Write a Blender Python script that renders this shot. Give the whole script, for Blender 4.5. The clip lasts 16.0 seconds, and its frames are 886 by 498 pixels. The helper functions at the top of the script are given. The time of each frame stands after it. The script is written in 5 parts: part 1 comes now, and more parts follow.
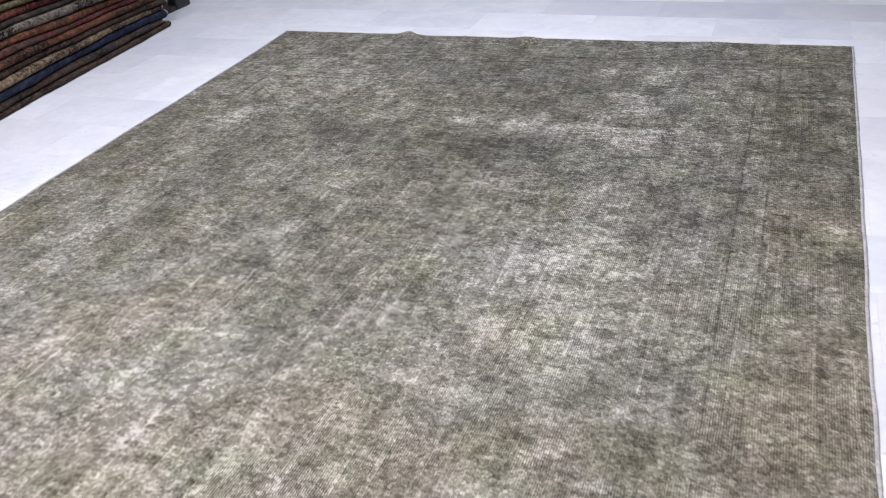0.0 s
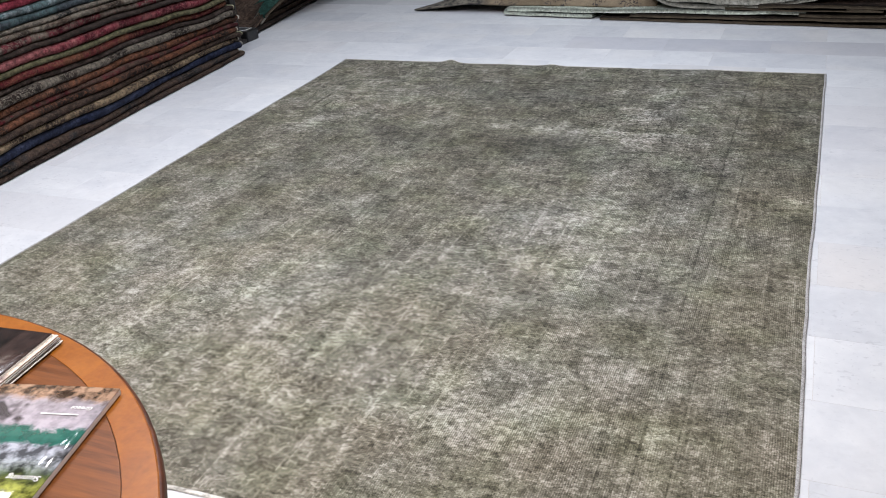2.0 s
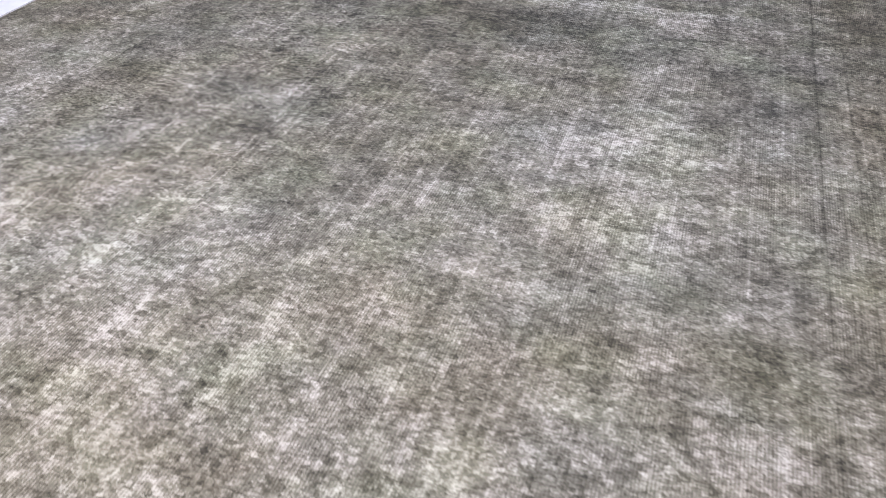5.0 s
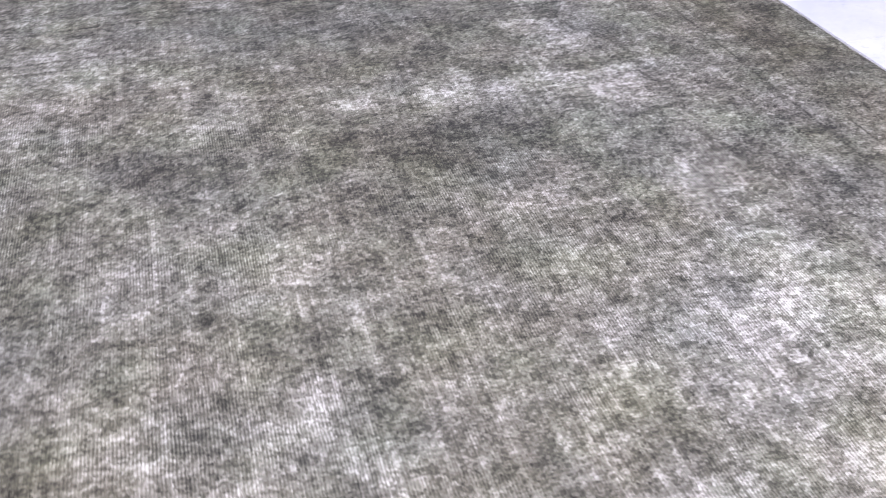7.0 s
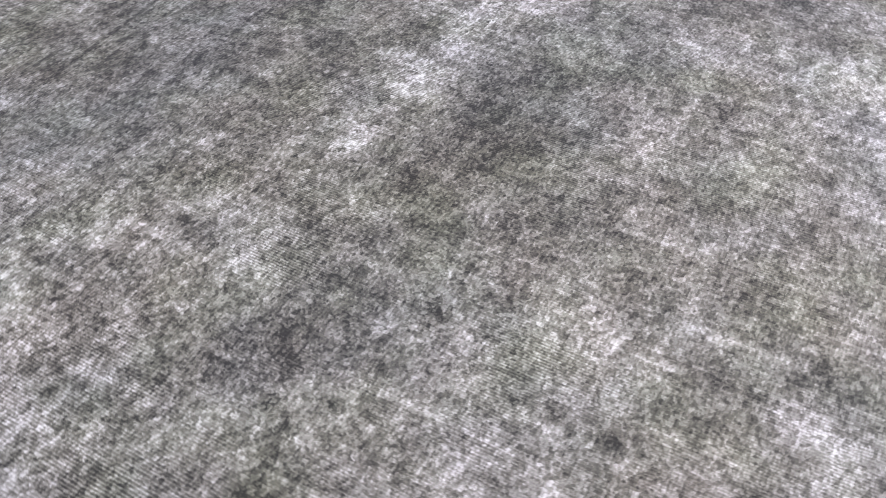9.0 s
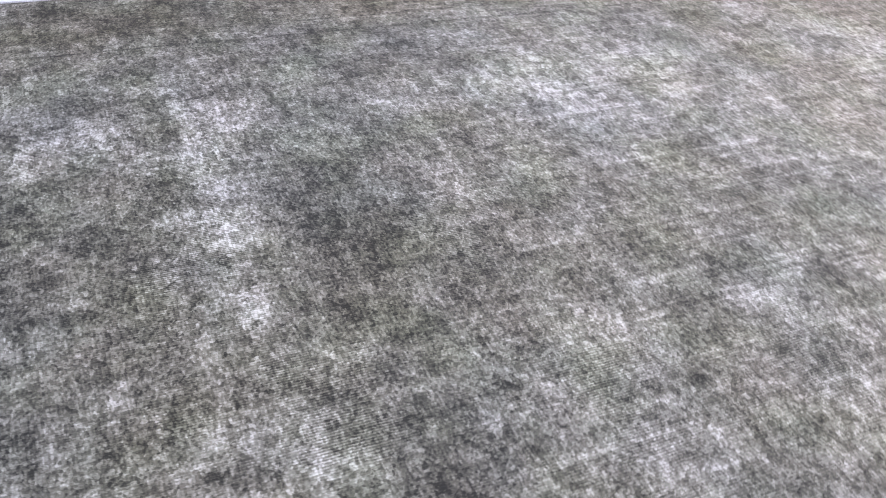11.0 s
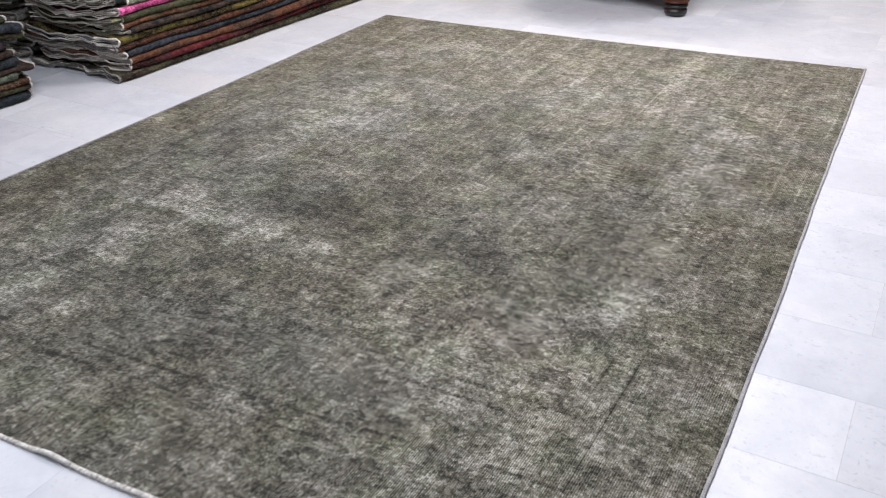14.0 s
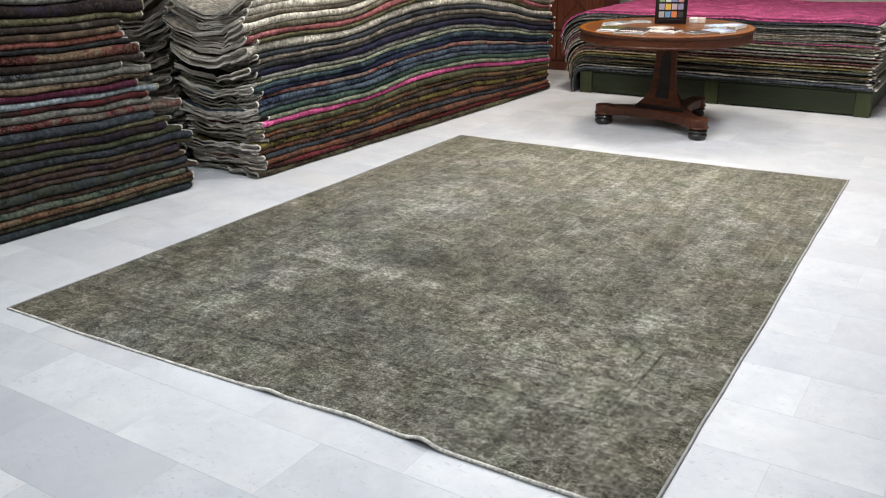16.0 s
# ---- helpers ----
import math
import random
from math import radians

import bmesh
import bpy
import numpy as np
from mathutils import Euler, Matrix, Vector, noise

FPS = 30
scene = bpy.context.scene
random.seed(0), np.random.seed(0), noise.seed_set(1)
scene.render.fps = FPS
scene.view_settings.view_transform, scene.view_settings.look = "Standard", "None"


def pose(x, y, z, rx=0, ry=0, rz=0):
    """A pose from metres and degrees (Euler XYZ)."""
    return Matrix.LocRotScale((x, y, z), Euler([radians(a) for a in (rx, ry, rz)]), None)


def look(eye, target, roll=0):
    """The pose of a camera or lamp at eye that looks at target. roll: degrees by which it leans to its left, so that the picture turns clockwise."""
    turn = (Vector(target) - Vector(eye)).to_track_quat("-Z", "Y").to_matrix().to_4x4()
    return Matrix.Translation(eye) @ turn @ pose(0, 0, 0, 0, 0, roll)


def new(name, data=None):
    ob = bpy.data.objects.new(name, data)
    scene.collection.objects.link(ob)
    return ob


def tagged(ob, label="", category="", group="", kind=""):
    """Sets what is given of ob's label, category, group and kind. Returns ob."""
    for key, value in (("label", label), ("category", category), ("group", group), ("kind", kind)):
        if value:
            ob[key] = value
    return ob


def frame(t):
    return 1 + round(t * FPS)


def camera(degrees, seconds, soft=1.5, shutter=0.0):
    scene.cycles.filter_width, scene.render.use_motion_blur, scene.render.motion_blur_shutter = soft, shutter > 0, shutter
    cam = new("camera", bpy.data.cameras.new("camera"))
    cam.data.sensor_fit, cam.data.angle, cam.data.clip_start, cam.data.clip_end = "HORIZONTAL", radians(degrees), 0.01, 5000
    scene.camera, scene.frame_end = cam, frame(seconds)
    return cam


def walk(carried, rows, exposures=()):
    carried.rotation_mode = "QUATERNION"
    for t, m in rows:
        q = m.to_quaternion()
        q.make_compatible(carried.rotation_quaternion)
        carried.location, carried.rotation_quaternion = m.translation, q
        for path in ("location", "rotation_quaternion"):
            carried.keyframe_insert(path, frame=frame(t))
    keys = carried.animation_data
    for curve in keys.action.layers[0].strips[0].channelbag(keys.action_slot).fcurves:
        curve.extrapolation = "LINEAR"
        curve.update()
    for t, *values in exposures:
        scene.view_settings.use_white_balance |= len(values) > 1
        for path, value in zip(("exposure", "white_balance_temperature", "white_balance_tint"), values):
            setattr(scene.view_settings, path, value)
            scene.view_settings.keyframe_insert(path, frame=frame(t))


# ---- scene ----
cam = camera(54.1, 16.0, 1.0, 0.28)
PATH = [
    (0, (-0.287, -0.378, 1.27), (-0.96, 1.217, 0.268), -5.0),
    (0.5, (-0.18, -0.697, 1.295), (-0.856, 0.93, 0.348), -4.8),
    (1, (-0.136, -0.95, 1.355), (-0.802, 0.731, 0.501), -2.6),
    (1.5, (-0.118, -1.101, 1.354), (-0.794, 0.578, 0.503), -3.1),
    (2, (-0.101, -1.134, 1.351), (-0.824, 0.501, 0.454), -4.4),
    (2.5, (-0.11, -1.11, 1.346), (-0.81, 0.53, 0.441), -4.2),
    (3, (-0.114, -1.02, 1.286), (-0.771, 0.643, 0.39), -2.1),
    (3.2, (-0.121, -0.95, 1.234), (-0.797, 0.694, 0.317), -1.5),
    (5.3, (-0.804, -0.084, 0.978), (-1.239, 1.472, -0.201), 1.7),
    (5.5, (-0.914, 0.0, 0.993), (-1.292, 1.562, -0.197), 2.0),
    (6, (-1.245, 0.196, 0.996), (-1.302, 1.786, -0.216), 4.8),
    (6.5, (-1.509, 0.446, 0.964), (-1.313, 2.014, -0.262), 1.8),
    (7, (-1.737, 0.7, 1.036), (-1.283, 2.213, -0.19), 0.5),
    (7.5, (-2.002, 0.882, 1.054), (-1.2, 2.251, -0.163), 4.9),
    (8, (-2.209, 1.128, 1.073), (-1.232, 2.3, -0.219), 4.2),
    (8.2, (-2.299, 1.261, 1.073), (-1.281, 2.357, -0.255), 2.2),
    (10.3, (-2.563, 2.454, 1.052), (-1.104, 2.181, -0.288), 5.9),
    (10.5, (-2.554, 2.559, 1.058), (-1.103, 2.121, -0.247), 6.7),
    (11, (-2.558, 2.808, 1.11), (-1.175, 2.096, -0.147), 7.0),
    (11.5, (-2.419, 3.035, 1.092), (-1.173, 2.103, -0.164), 4.8),
    (12, (-2.452, 3.233, 1.175), (-1.337, 2.091, -0.03), 3.2),
    (12.5, (-2.571, 3.544, 1.263), (-1.632, 2.182, 0.139), 0.9),
    (13, (-2.777, 3.811, 1.293), (-1.924, 2.331, 0.252), 0.6),
    (13.5, (-2.906, 4.124, 1.341), (-2.034, 2.635, 0.329), -0.4),
    (14, (-2.968, 4.465, 1.359), (-2.084, 2.967, 0.373), -1.6),
    (14.5, (-3.099, 4.758, 1.386), (-2.167, 3.222, 0.508), -1.7),
    (15, (-3.212, 5.01, 1.415), (-2.249, 3.456, 0.603), -1.2),
    (15.5, (-3.262, 5.301, 1.422), (-2.266, 3.745, 0.655), -1.5),
    (16, (-3.36, 5.504, 1.499), (-2.344, 3.932, 0.794), -1.0),
]
EXPOSURES = [(0, 0.27, 6200, 20), (1.0, 0.08, 6280, 15), (3.2, 0.04, 6330, 14), (5.3, 0.34, 6000, 23), (6.0, 0.45, 6000, 23), (7.0, 0.68, 5880, 27), (7.5, 0.50, 5830, 27), (8.2, 0.54, 5830, 27), (10.3, 0.86, 5820, 26), (11.0, 0.58, 5700, 25), (11.5, 0.48, 5780, 26), (12.4, 0.42, 5850, 27), (13.0, -0.14, 6300, 23), (13.5, -0.12, 6250, 20), (14.0, 0.06, 6350, 18), (14.4, 0.04, 6350, 10), (15.2, 0.10, 6300, 12), (15.6, 0.23, 6350, 11), (16, 0.13, 6600, 10)]
walk(cam, [(t, look(eye, target, roll)) for t, eye, target, roll in PATH], EXPOSURES)


# ---- light ----
world = bpy.data.worlds.new("world")
scene.world = world
world.use_nodes = True
world.node_tree.nodes["Background"].inputs[0].default_value = (0.9, 0.95, 1.0, 1)
world.node_tree.nodes["Background"].inputs[1].default_value = 0.02
CEIL = 3.1


def ceiling_lamp(x, y, watts, colour, size):
    data = bpy.data.lights.new("ceiling_lamp", "AREA")
    data.shape, data.size, data.energy, data.color = "DISK", size, watts, colour
    new("ceiling_lamp", data).matrix_world = pose(x, y, CEIL - 0.03)


WARM, NEUTRAL, COOL = (1.0, 0.92, 0.80), (1.0, 0.97, 0.95), (0.86, 0.93, 1.0)
for lx, ly, watts, colour, size in (
    (-0.4, -1.3, 50, WARM, 0.7), (-2.4, -1.0, 50, NEUTRAL, 0.7), (-0.7, 0.9, 48, NEUTRAL, 0.4), (-2.4, 1.2, 50, (0.94, 0.96, 1.0), 0.5),
    (-0.7, 3.0, 41, COOL, 0.5), (-2.2, 3.2, 29, COOL, 0.8), (-1.5, 5.0, 15, COOL, 0.6), (-3.0, 6.8, 7, COOL, 0.6),
):
    ceiling_lamp(lx, ly, watts, colour, size)


# ---- materials ----
class Nodes:
    """Short ways to lay out the nodes of one material."""

    def __init__(self, name):
        self.mat = bpy.data.materials.new(name)
        self.mat.use_nodes = True
        self.tree = self.mat.node_tree
        self.bsdf = self.tree.nodes["Principled BSDF"]
        self.where = self.add("ShaderNodeTexCoord").outputs["Object"]

    def add(self, kind, **settings):
        node = self.tree.nodes.new(kind)
        for key, value in settings.items():
            setattr(node, key, value)
        return node

    def put(self, socket, value):
        if isinstance(value, bpy.types.NodeSocket):
            self.tree.links.new(value, socket)
        else:
            socket.default_value = value

    def math(self, op, a, b=0.0, c=0.0, clamp=False):
        node = self.add("ShaderNodeMath", operation=op, use_clamp=clamp)
        for socket, value in zip(node.inputs, (a, b, c)):
            self.put(socket, value)
        return node.outputs[0]

    def scaled(self, factors, shift=None, vector=None):
        node = self.add("ShaderNodeVectorMath", operation="MULTIPLY_ADD")
        self.put(node.inputs[0], vector or self.where)
        node.inputs[1].default_value = factors
        self.put(node.inputs[2], shift if shift is not None else (0, 0, 0))
        return node.outputs[0]

    def noise(self, scale=1.0, detail=2.0, rough=0.5, vector=None, warp=0.0):
        node = self.add("ShaderNodeTexNoise")
        self.put(node.inputs["Vector"], vector or self.where)
        node.inputs["Scale"].default_value, node.inputs["Detail"].default_value = scale, detail
        node.inputs["Roughness"].default_value, node.inputs["Distortion"].default_value = rough, warp
        return node.outputs["Fac"]

    def voronoi(self, scale, vector=None, feature="F1"):
        node = self.add("ShaderNodeTexVoronoi", feature=feature)
        self.put(node.inputs["Vector"], vector or self.where)
        node.inputs["Scale"].default_value = scale
        return node

    def ramp(self, value, stops, smooth=False):
        node = self.add("ShaderNodeValToRGB")
        self.put(node.inputs[0], value)
        if smooth:
            node.color_ramp.interpolation = "EASE"
        while len(node.color_ramp.elements) < len(stops):
            node.color_ramp.elements.new(0.5)
        for element, (at, colour) in zip(node.color_ramp.elements, stops):
            element.position = at
            element.color = (*colour, 1) if isinstance(colour, tuple) else (colour, colour, colour, 1)
        return node.outputs[0]

    def mix(self, fac, a, b, blend="MIX"):
        node = self.add("ShaderNodeMix", data_type="RGBA", blend_type=blend)
        self.put(node.inputs[0], fac)
        for socket, value in ((node.inputs[6], a), (node.inputs[7], b)):
            self.put(socket, (*value, 1) if isinstance(value, tuple) else value)
        return node.outputs[2]

    def random(self):
        return self.add("ShaderNodeObjectInfo").outputs["Random"]

    def finish(self, colour, rough=0.9, bump=None, strength=0.3, distance=0.002, metal=0.0, coat=0.0, sheen=0.0, specular=0.5):
        self.put(self.bsdf.inputs["Base Color"], (*colour, 1) if isinstance(colour, tuple) else colour)
        self.put(self.bsdf.inputs["Roughness"], rough)
        self.bsdf.inputs["Metallic"].default_value = metal
        self.bsdf.inputs["Coat Weight"].default_value = coat
        self.bsdf.inputs["Coat Roughness"].default_value = 0.08
        self.bsdf.inputs["Sheen Weight"].default_value = sheen
        self.bsdf.inputs["Specular IOR Level"].default_value = specular
        if bump is not None:
            node = self.add("ShaderNodeBump")
            node.inputs["Strength"].default_value, node.inputs["Distance"].default_value = strength, distance
            self.put(node.inputs["Height"], bump)
            self.put(self.bsdf.inputs["Normal"], node.outputs[0])
        return self.mat


def marble(name, light, dark):
    """Polished white marble: faint clouds, and a scatter of small blue grey flecks; each tile has its own tone."""
    n = Nodes(name)
    pick = n.random()
    shift = n.add("ShaderNodeCombineXYZ")
    for k, f in enumerate((37.0, 91.0, 13.0)):
        n.put(shift.inputs[k], n.math("MULTIPLY", pick, f))
    p = n.scaled((1, 1, 1), shift.outputs[0])
    cloud = n.noise(4.0, 5, 0.62, p, 0.4)
    fine = n.noise(26.0, 4, 0.6, p, 0.3)
    vein = n.math("ABSOLUTE", n.math("SUBTRACT", n.noise(2.6, 6, 0.62, p, 0.9), 0.5))
    tone = n.math("ADD", n.math("MULTIPLY", n.math("SUBTRACT", pick, 0.5), 0.32), n.math("ADD", n.math("MULTIPLY", cloud, 1.0), n.math("MULTIPLY", fine, 0.35)))
    base = n.ramp(tone, [(0.2, light), (0.95, dark)])
    base = n.mix(n.ramp(vein, [(0.0, 0.10), (0.04, 0.0)]), base, (0.44, 0.455, 0.48))
    # flecks lie mostly one way, and gather in places
    gather = n.ramp(n.noise(3.5, 2, 0.5, n.scaled((1, 1, 1), (3, 8, 1), p)), [(0.42, 0.25), (0.64, 1.0)])
    fleck = n.ramp(n.noise(1.0, 2, 0.5, n.scaled((34.0, 62.0, 40.0), None, p), 0.4), [(0.625, 0.0), (0.72, 0.50)])
    dot = n.ramp(n.noise(85.0, 1, 0.5, p), [(0.66, 0.0), (0.74, 0.45)])
    base = n.mix(n.math("MULTIPLY", n.math("MAXIMUM", fleck, dot), gather), base, (0.36, 0.375, 0.41))
    warm = n.ramp(n.noise(1.7, 2, 0.5, n.scaled((1, 1, 1), shift.outputs[0], p)), [(0.55, 0.0), (0.75, 0.22)])
    base = n.mix(warm, base, (0.78, 0.73, 0.65))
    base = n.mix(n.ramp(n.math("FRACT", n.math("MULTIPLY", pick, 7.0)), [(0.55, 0.0), (0.95, 1.0)]), base, (1.0, 0.98, 0.972), "MULTIPLY")
    return n.finish(base, n.ramp(cloud, [(0.3, 0.30), (0.7, 0.44)]), fine, 0.03, 0.001, specular=0.33)


MARBLE = marble("white_marble", (0.735, 0.75, 0.765), (0.52, 0.54, 0.575))
GREY_MARBLE = marble("grey_marble", (0.575, 0.585, 0.625), (0.46, 0.475, 0.52))
DULL_MARBLE = marble("pale_grey_marble", (0.665, 0.675, 0.695), (0.54, 0.555, 0.58))


def grout():
    n = Nodes("grout")
    return n.finish(n.ramp(n.noise(60.0, 3), [(0.3, (0.46, 0.435, 0.42)), (0.7, (0.58, 0.555, 0.54))]), 0.9)


GROUT = grout()


def worn_rug():
    """The worn, over-dyed pile: dark olive grey over a pale ground that shows where it is rubbed thin."""
    n = Nodes("worn_rug_pile")
    sep = n.add("ShaderNodeSeparateXYZ")
    n.put(sep.inputs[0], n.where)
    x, y = sep.outputs[0], sep.outputs[1]
    wear = n.add("ShaderNodeAttribute", attribute_name="wear").outputs["Fac"]
    # abrash bands across the loom, broad clouds, and blotches drawn out along weft and warp
    band = n.noise(1.0, 2, 0.5, n.scaled((0.8, 9.0, 1)))
    cloud = n.noise(3.2, 4, 0.6)
    patch = n.noise(1.0, 5, 0.72, n.scaled((16.0, 22.0, 1)), 0.4)
    weft = n.noise(1.0, 4, 0.66, n.scaled((5.0, 38.0, 1)), 0.1)
    warp = n.noise(1.0, 4, 0.66, n.scaled((30.0, 3.2, 1)), 0.1)
    hair = n.noise(1.0, 3, 0.6, n.scaled((14.0, 130.0, 1), (3, 3, 0)), 0.2)
    pick = n.noise(1.0, 3, 0.6, n.scaled((120.0, 12.0, 1), (9, 5, 0)), 0.2)
    dash = n.noise(1.0, 4, 0.66, n.scaled((34.0, 62.0, 1)), 0.5)
    tuft = n.noise(1.0, 2, 0.6, n.scaled((130.0, 190.0, 1)), 0.3)
    cells = n.voronoi(1.0, n.scaled((185.0, 215.0, 0)))
    cells.inputs["Randomness"].default_value = 0.6
    knot = n.add("ShaderNodeSeparateColor")
    n.put(knot.inputs[0], cells.outputs["Color"])
    knot = knot.outputs[0]
    # worn blocks of the old design, with crisp uneven sides
    ripple = n.add("ShaderNodeTexNoise")
    n.put(ripple.inputs["Vector"], n.where)
    ripple.inputs["Scale"].default_value = 26.0
    bent = n.scaled((1, 1, 0), n.scaled((0.022, 0.022, 0), None, ripple.outputs["Color"]))
    blocks = []
    for fx, fy in ((10.0, 14.0), (19.0, 27.0), (34.0, 50.0), (72.0, 105.0)):
        cells = n.voronoi(1.0, n.scaled((fx, fy, 0), None, bent))
        cells.distance = "CHEBYCHEV"
        split = n.add("ShaderNodeSeparateColor")
        n.put(split.inputs[0], cells.outputs["Color"])
        blocks.append(split.outputs[1])
    block, cell, chip, crumb = blocks
    # pale streaks along the warp towards the near end
    near = n.ramp(n.math("MULTIPLY", y, 0.25), [(0.25, 1.0), (0.62, 0.40)])
    streak = n.noise(1.0, 3, 0.6, n.scaled((17.0, 1.3, 1), (3, 1, 0)), 0.2)
    thread = n.ramp(n.noise(1.0, 2, 0.5, n.scaled((70.0, 0.9, 1), (5, 2, 0))), [(0.60, 0.0), (0.68, 1.0)])
    broken_up = n.math("MULTIPLY_ADD", n.math("ADD", chip, n.math("ADD", crumb, n.ramp(dash, [(0.35, 0.0), (0.65, 1.0)]))), 0.36, 0.46)
    total = n.math("MULTIPLY_ADD", n.math("MULTIPLY", wear, broken_up), 1.17, 0.459)
    for layer, weight in ((band, 0.10), (cloud, 0.08), (patch, 0.16), (weft, 0.26), (warp, 0.36), (hair, 0.07), (pick, 0.11), (dash, 0.22), (tuft, 0.34), (knot, 0.27), (block, 0.08), (cell, 0.09), (chip, 0.15), (crumb, 0.20)):
        total = n.math("MULTIPLY_ADD", n.math("SUBTRACT", layer, 0.5), weight, total)
    total = n.math("MULTIPLY_ADD", n.math("MULTIPLY", n.math("SUBTRACT", streak, 0.48), near), 0.32, total)
    total = n.math("MULTIPLY_ADD", n.math("MULTIPLY", thread, near), 0.12, total)
    # what is left of a repeating motif
    lattice = n.math("MULTIPLY", n.math("SINE", n.math("MULTIPLY", x, 2 * math.pi / 0.27)), n.math("SINE", n.math("MULTIPLY", y, 2 * math.pi / 0.34)))
    total = n.math("MULTIPLY_ADD", n.math("MULTIPLY", lattice, n.noise(1.6, 2, 0.5, n.scaled((1, 1, 1), (5, 5, 0)))), 0.085, total)
    # curling outlines of the worn-off flowers, thin and broken
    curl = n.math("ABSOLUTE", n.math("SUBTRACT", n.noise(1.0, 1, 0.4, n.scaled((17.0, 17.0, 0), (2, 6, 0)), 1.4), 0.5))
    petal = n.math("ABSOLUTE", n.math("SUBTRACT", n.noise(1.0, 1, 0.4, n.scaled((30.0, 30.0, 0), (8, 1, 0)), 1.2), 0.47))
    drawn = n.math("MAXIMUM", n.ramp(curl, [(0.012, 1.0), (0.030, 0.0)]), n.ramp(petal, [(0.016, 0.9), (0.036, 0.0)]))
    kept = n.ramp(n.noise(1.0, 3, 0.6, n.scaled((5.0, 5.0, 0), (1, 9, 0))), [(0.42, 0.0), (0.58, 1.0)])
    far = n.ramp(n.math("MULTIPLY", y, 0.25), [(0.34, 0.15), (0.66, 1.0)])
    total = n.math("MULTIPLY_ADD", n.math("MULTIPLY", n.math("MULTIPLY", drawn, kept), far), -0.10, total)
    # border lines across the far end
    for at, slope, force in ((3.470, 0.085, 0.11), (3.405, 0.085, 0.11), (3.07, 0.02, 0.11), (3.01, 0.02, 0.09), (0.36, 0.0, 0.05)):
        line = n.math("MULTIPLY_ADD", x, slope, n.math("MULTIPLY_ADD", n.noise(2.5, 1), 0.02, at - 0.01))
        gap = n.math("ABSOLUTE", n.math("SUBTRACT", y, line))
        total = n.math("MULTIPLY_ADD", n.math("MULTIPLY", n.ramp(gap, [(0.003, 1.4), (0.008, 0.0)]), n.ramp(n.noise(4.5, 2), [(0.42, 0.0), (0.56, 1.0)])), -force, total)
    # ribs of the bare warp threads
    rib = n.math("SINE", n.math("MULTIPLY", n.math("ADD", x, n.math("MULTIPLY", patch, 0.006)), 2 * math.pi / 0.0056))
    bare = n.ramp(n.math("ADD", wear, n.noise(3.0, 3, 0.6, n.scaled((1, 1, 1), (7, 2, 0)))), [(0.42, 0.15), (0.62, 1.0)])
    total = n.math("MULTIPLY_ADD", n.math("MULTIPLY", n.math("MULTIPLY", rib, bare), n.ramp(dash, [(0.3, 0.25), (0.65, 1.0)])), 0.125, total)
    row = n.math("SINE", n.math("MULTIPLY", n.math("ADD", y, n.math("MULTIPLY", patch, 0.008)), 2 * math.pi / 0.0062))
    total = n.math("MULTIPLY_ADD", n.math("MULTIPLY", row, n.ramp(dash, [(0.35, 0.1), (0.65, 1.0)])), 0.035, total)
    # thin dark guard lines of the border
    lines = None
    for at, force in ((-0.352, 1.0), (-0.272, 1.0), (-2.43, 1.3), (-2.495, 1.3)):
        gap = n.math("ABSOLUTE", n.math("SUBTRACT", x, n.math("MULTIPLY_ADD", n.noise(3.0, 1), 0.012, at - 0.006)))
        one = n.ramp(gap, [(0.0016, force), (0.0045, 0.0)])
        if at < -1:
            one = n.math("MULTIPLY", one, 1.25)
            one = n.math("MULTIPLY", one, n.ramp(n.math("MULTIPLY", y, 0.25), [(0.63, 0.0), (0.68, 1.0), (0.79, 1.0), (0.82, 0.1)]))
        lines = one if lines is None else n.math("MAXIMUM", lines, one)
    broken = n.ramp(n.noise(1.0, 2, 0.5, n.scaled((4.0, 7.0, 1))), [(0.40, 0.0), (0.60, 1.0)])
    total = n.math("MULTIPLY_ADD", n.math("MULTIPLY", lines, n.math("MULTIPLY_ADD", broken, 0.7, 0.3)), -0.19, total)
    stripe = n.ramp(n.math("ABSOLUTE", n.math("ADD", x, 0.318)), [(0.020, 1.0), (0.036, 0.0)])
    total = n.math("MULTIPLY_ADD", n.math("MULTIPLY", stripe, broken), 0.05, total)
    # the barest stretch has the least contrast
    calm = n.ramp(n.math("MULTIPLY", y, 0.25), [(0.30, 0.80), (0.60, 1.0)])
    total = n.math("MULTIPLY_ADD", n.math("SUBTRACT", total, 0.52), calm, 0.52)
    warm = n.ramp(total, [(0.16, (0.022, 0.020, 0.015)), (0.38, (0.089, 0.081, 0.058)), (0.58, (0.191, 0.176, 0.136)), (0.86, (0.465, 0.437, 0.378))])
    cool = n.ramp(total, [(0.16, (0.020, 0.021, 0.019)), (0.38, (0.081, 0.081, 0.070)), (0.58, (0.177, 0.177, 0.160)), (0.86, (0.455, 0.453, 0.428))])
    tint = n.add("ShaderNodeAttribute", attribute_name="tint").outputs["Fac"]
    hue = n.ramp(n.math("ADD", tint, n.noise(2.6, 3, 0.6, n.scaled((1, 1, 1), (4, 9, 0)))), [(0.22, 0.0), (0.86, 1.0)])
    colour = n.mix(hue, warm, cool)
    # the old dyes show through: mauve brown and blue green patches with ragged sides
    ragged = n.scaled((1, 1, 0), n.scaled((0.10, 0.06, 0), None, ripple.outputs["Color"]))
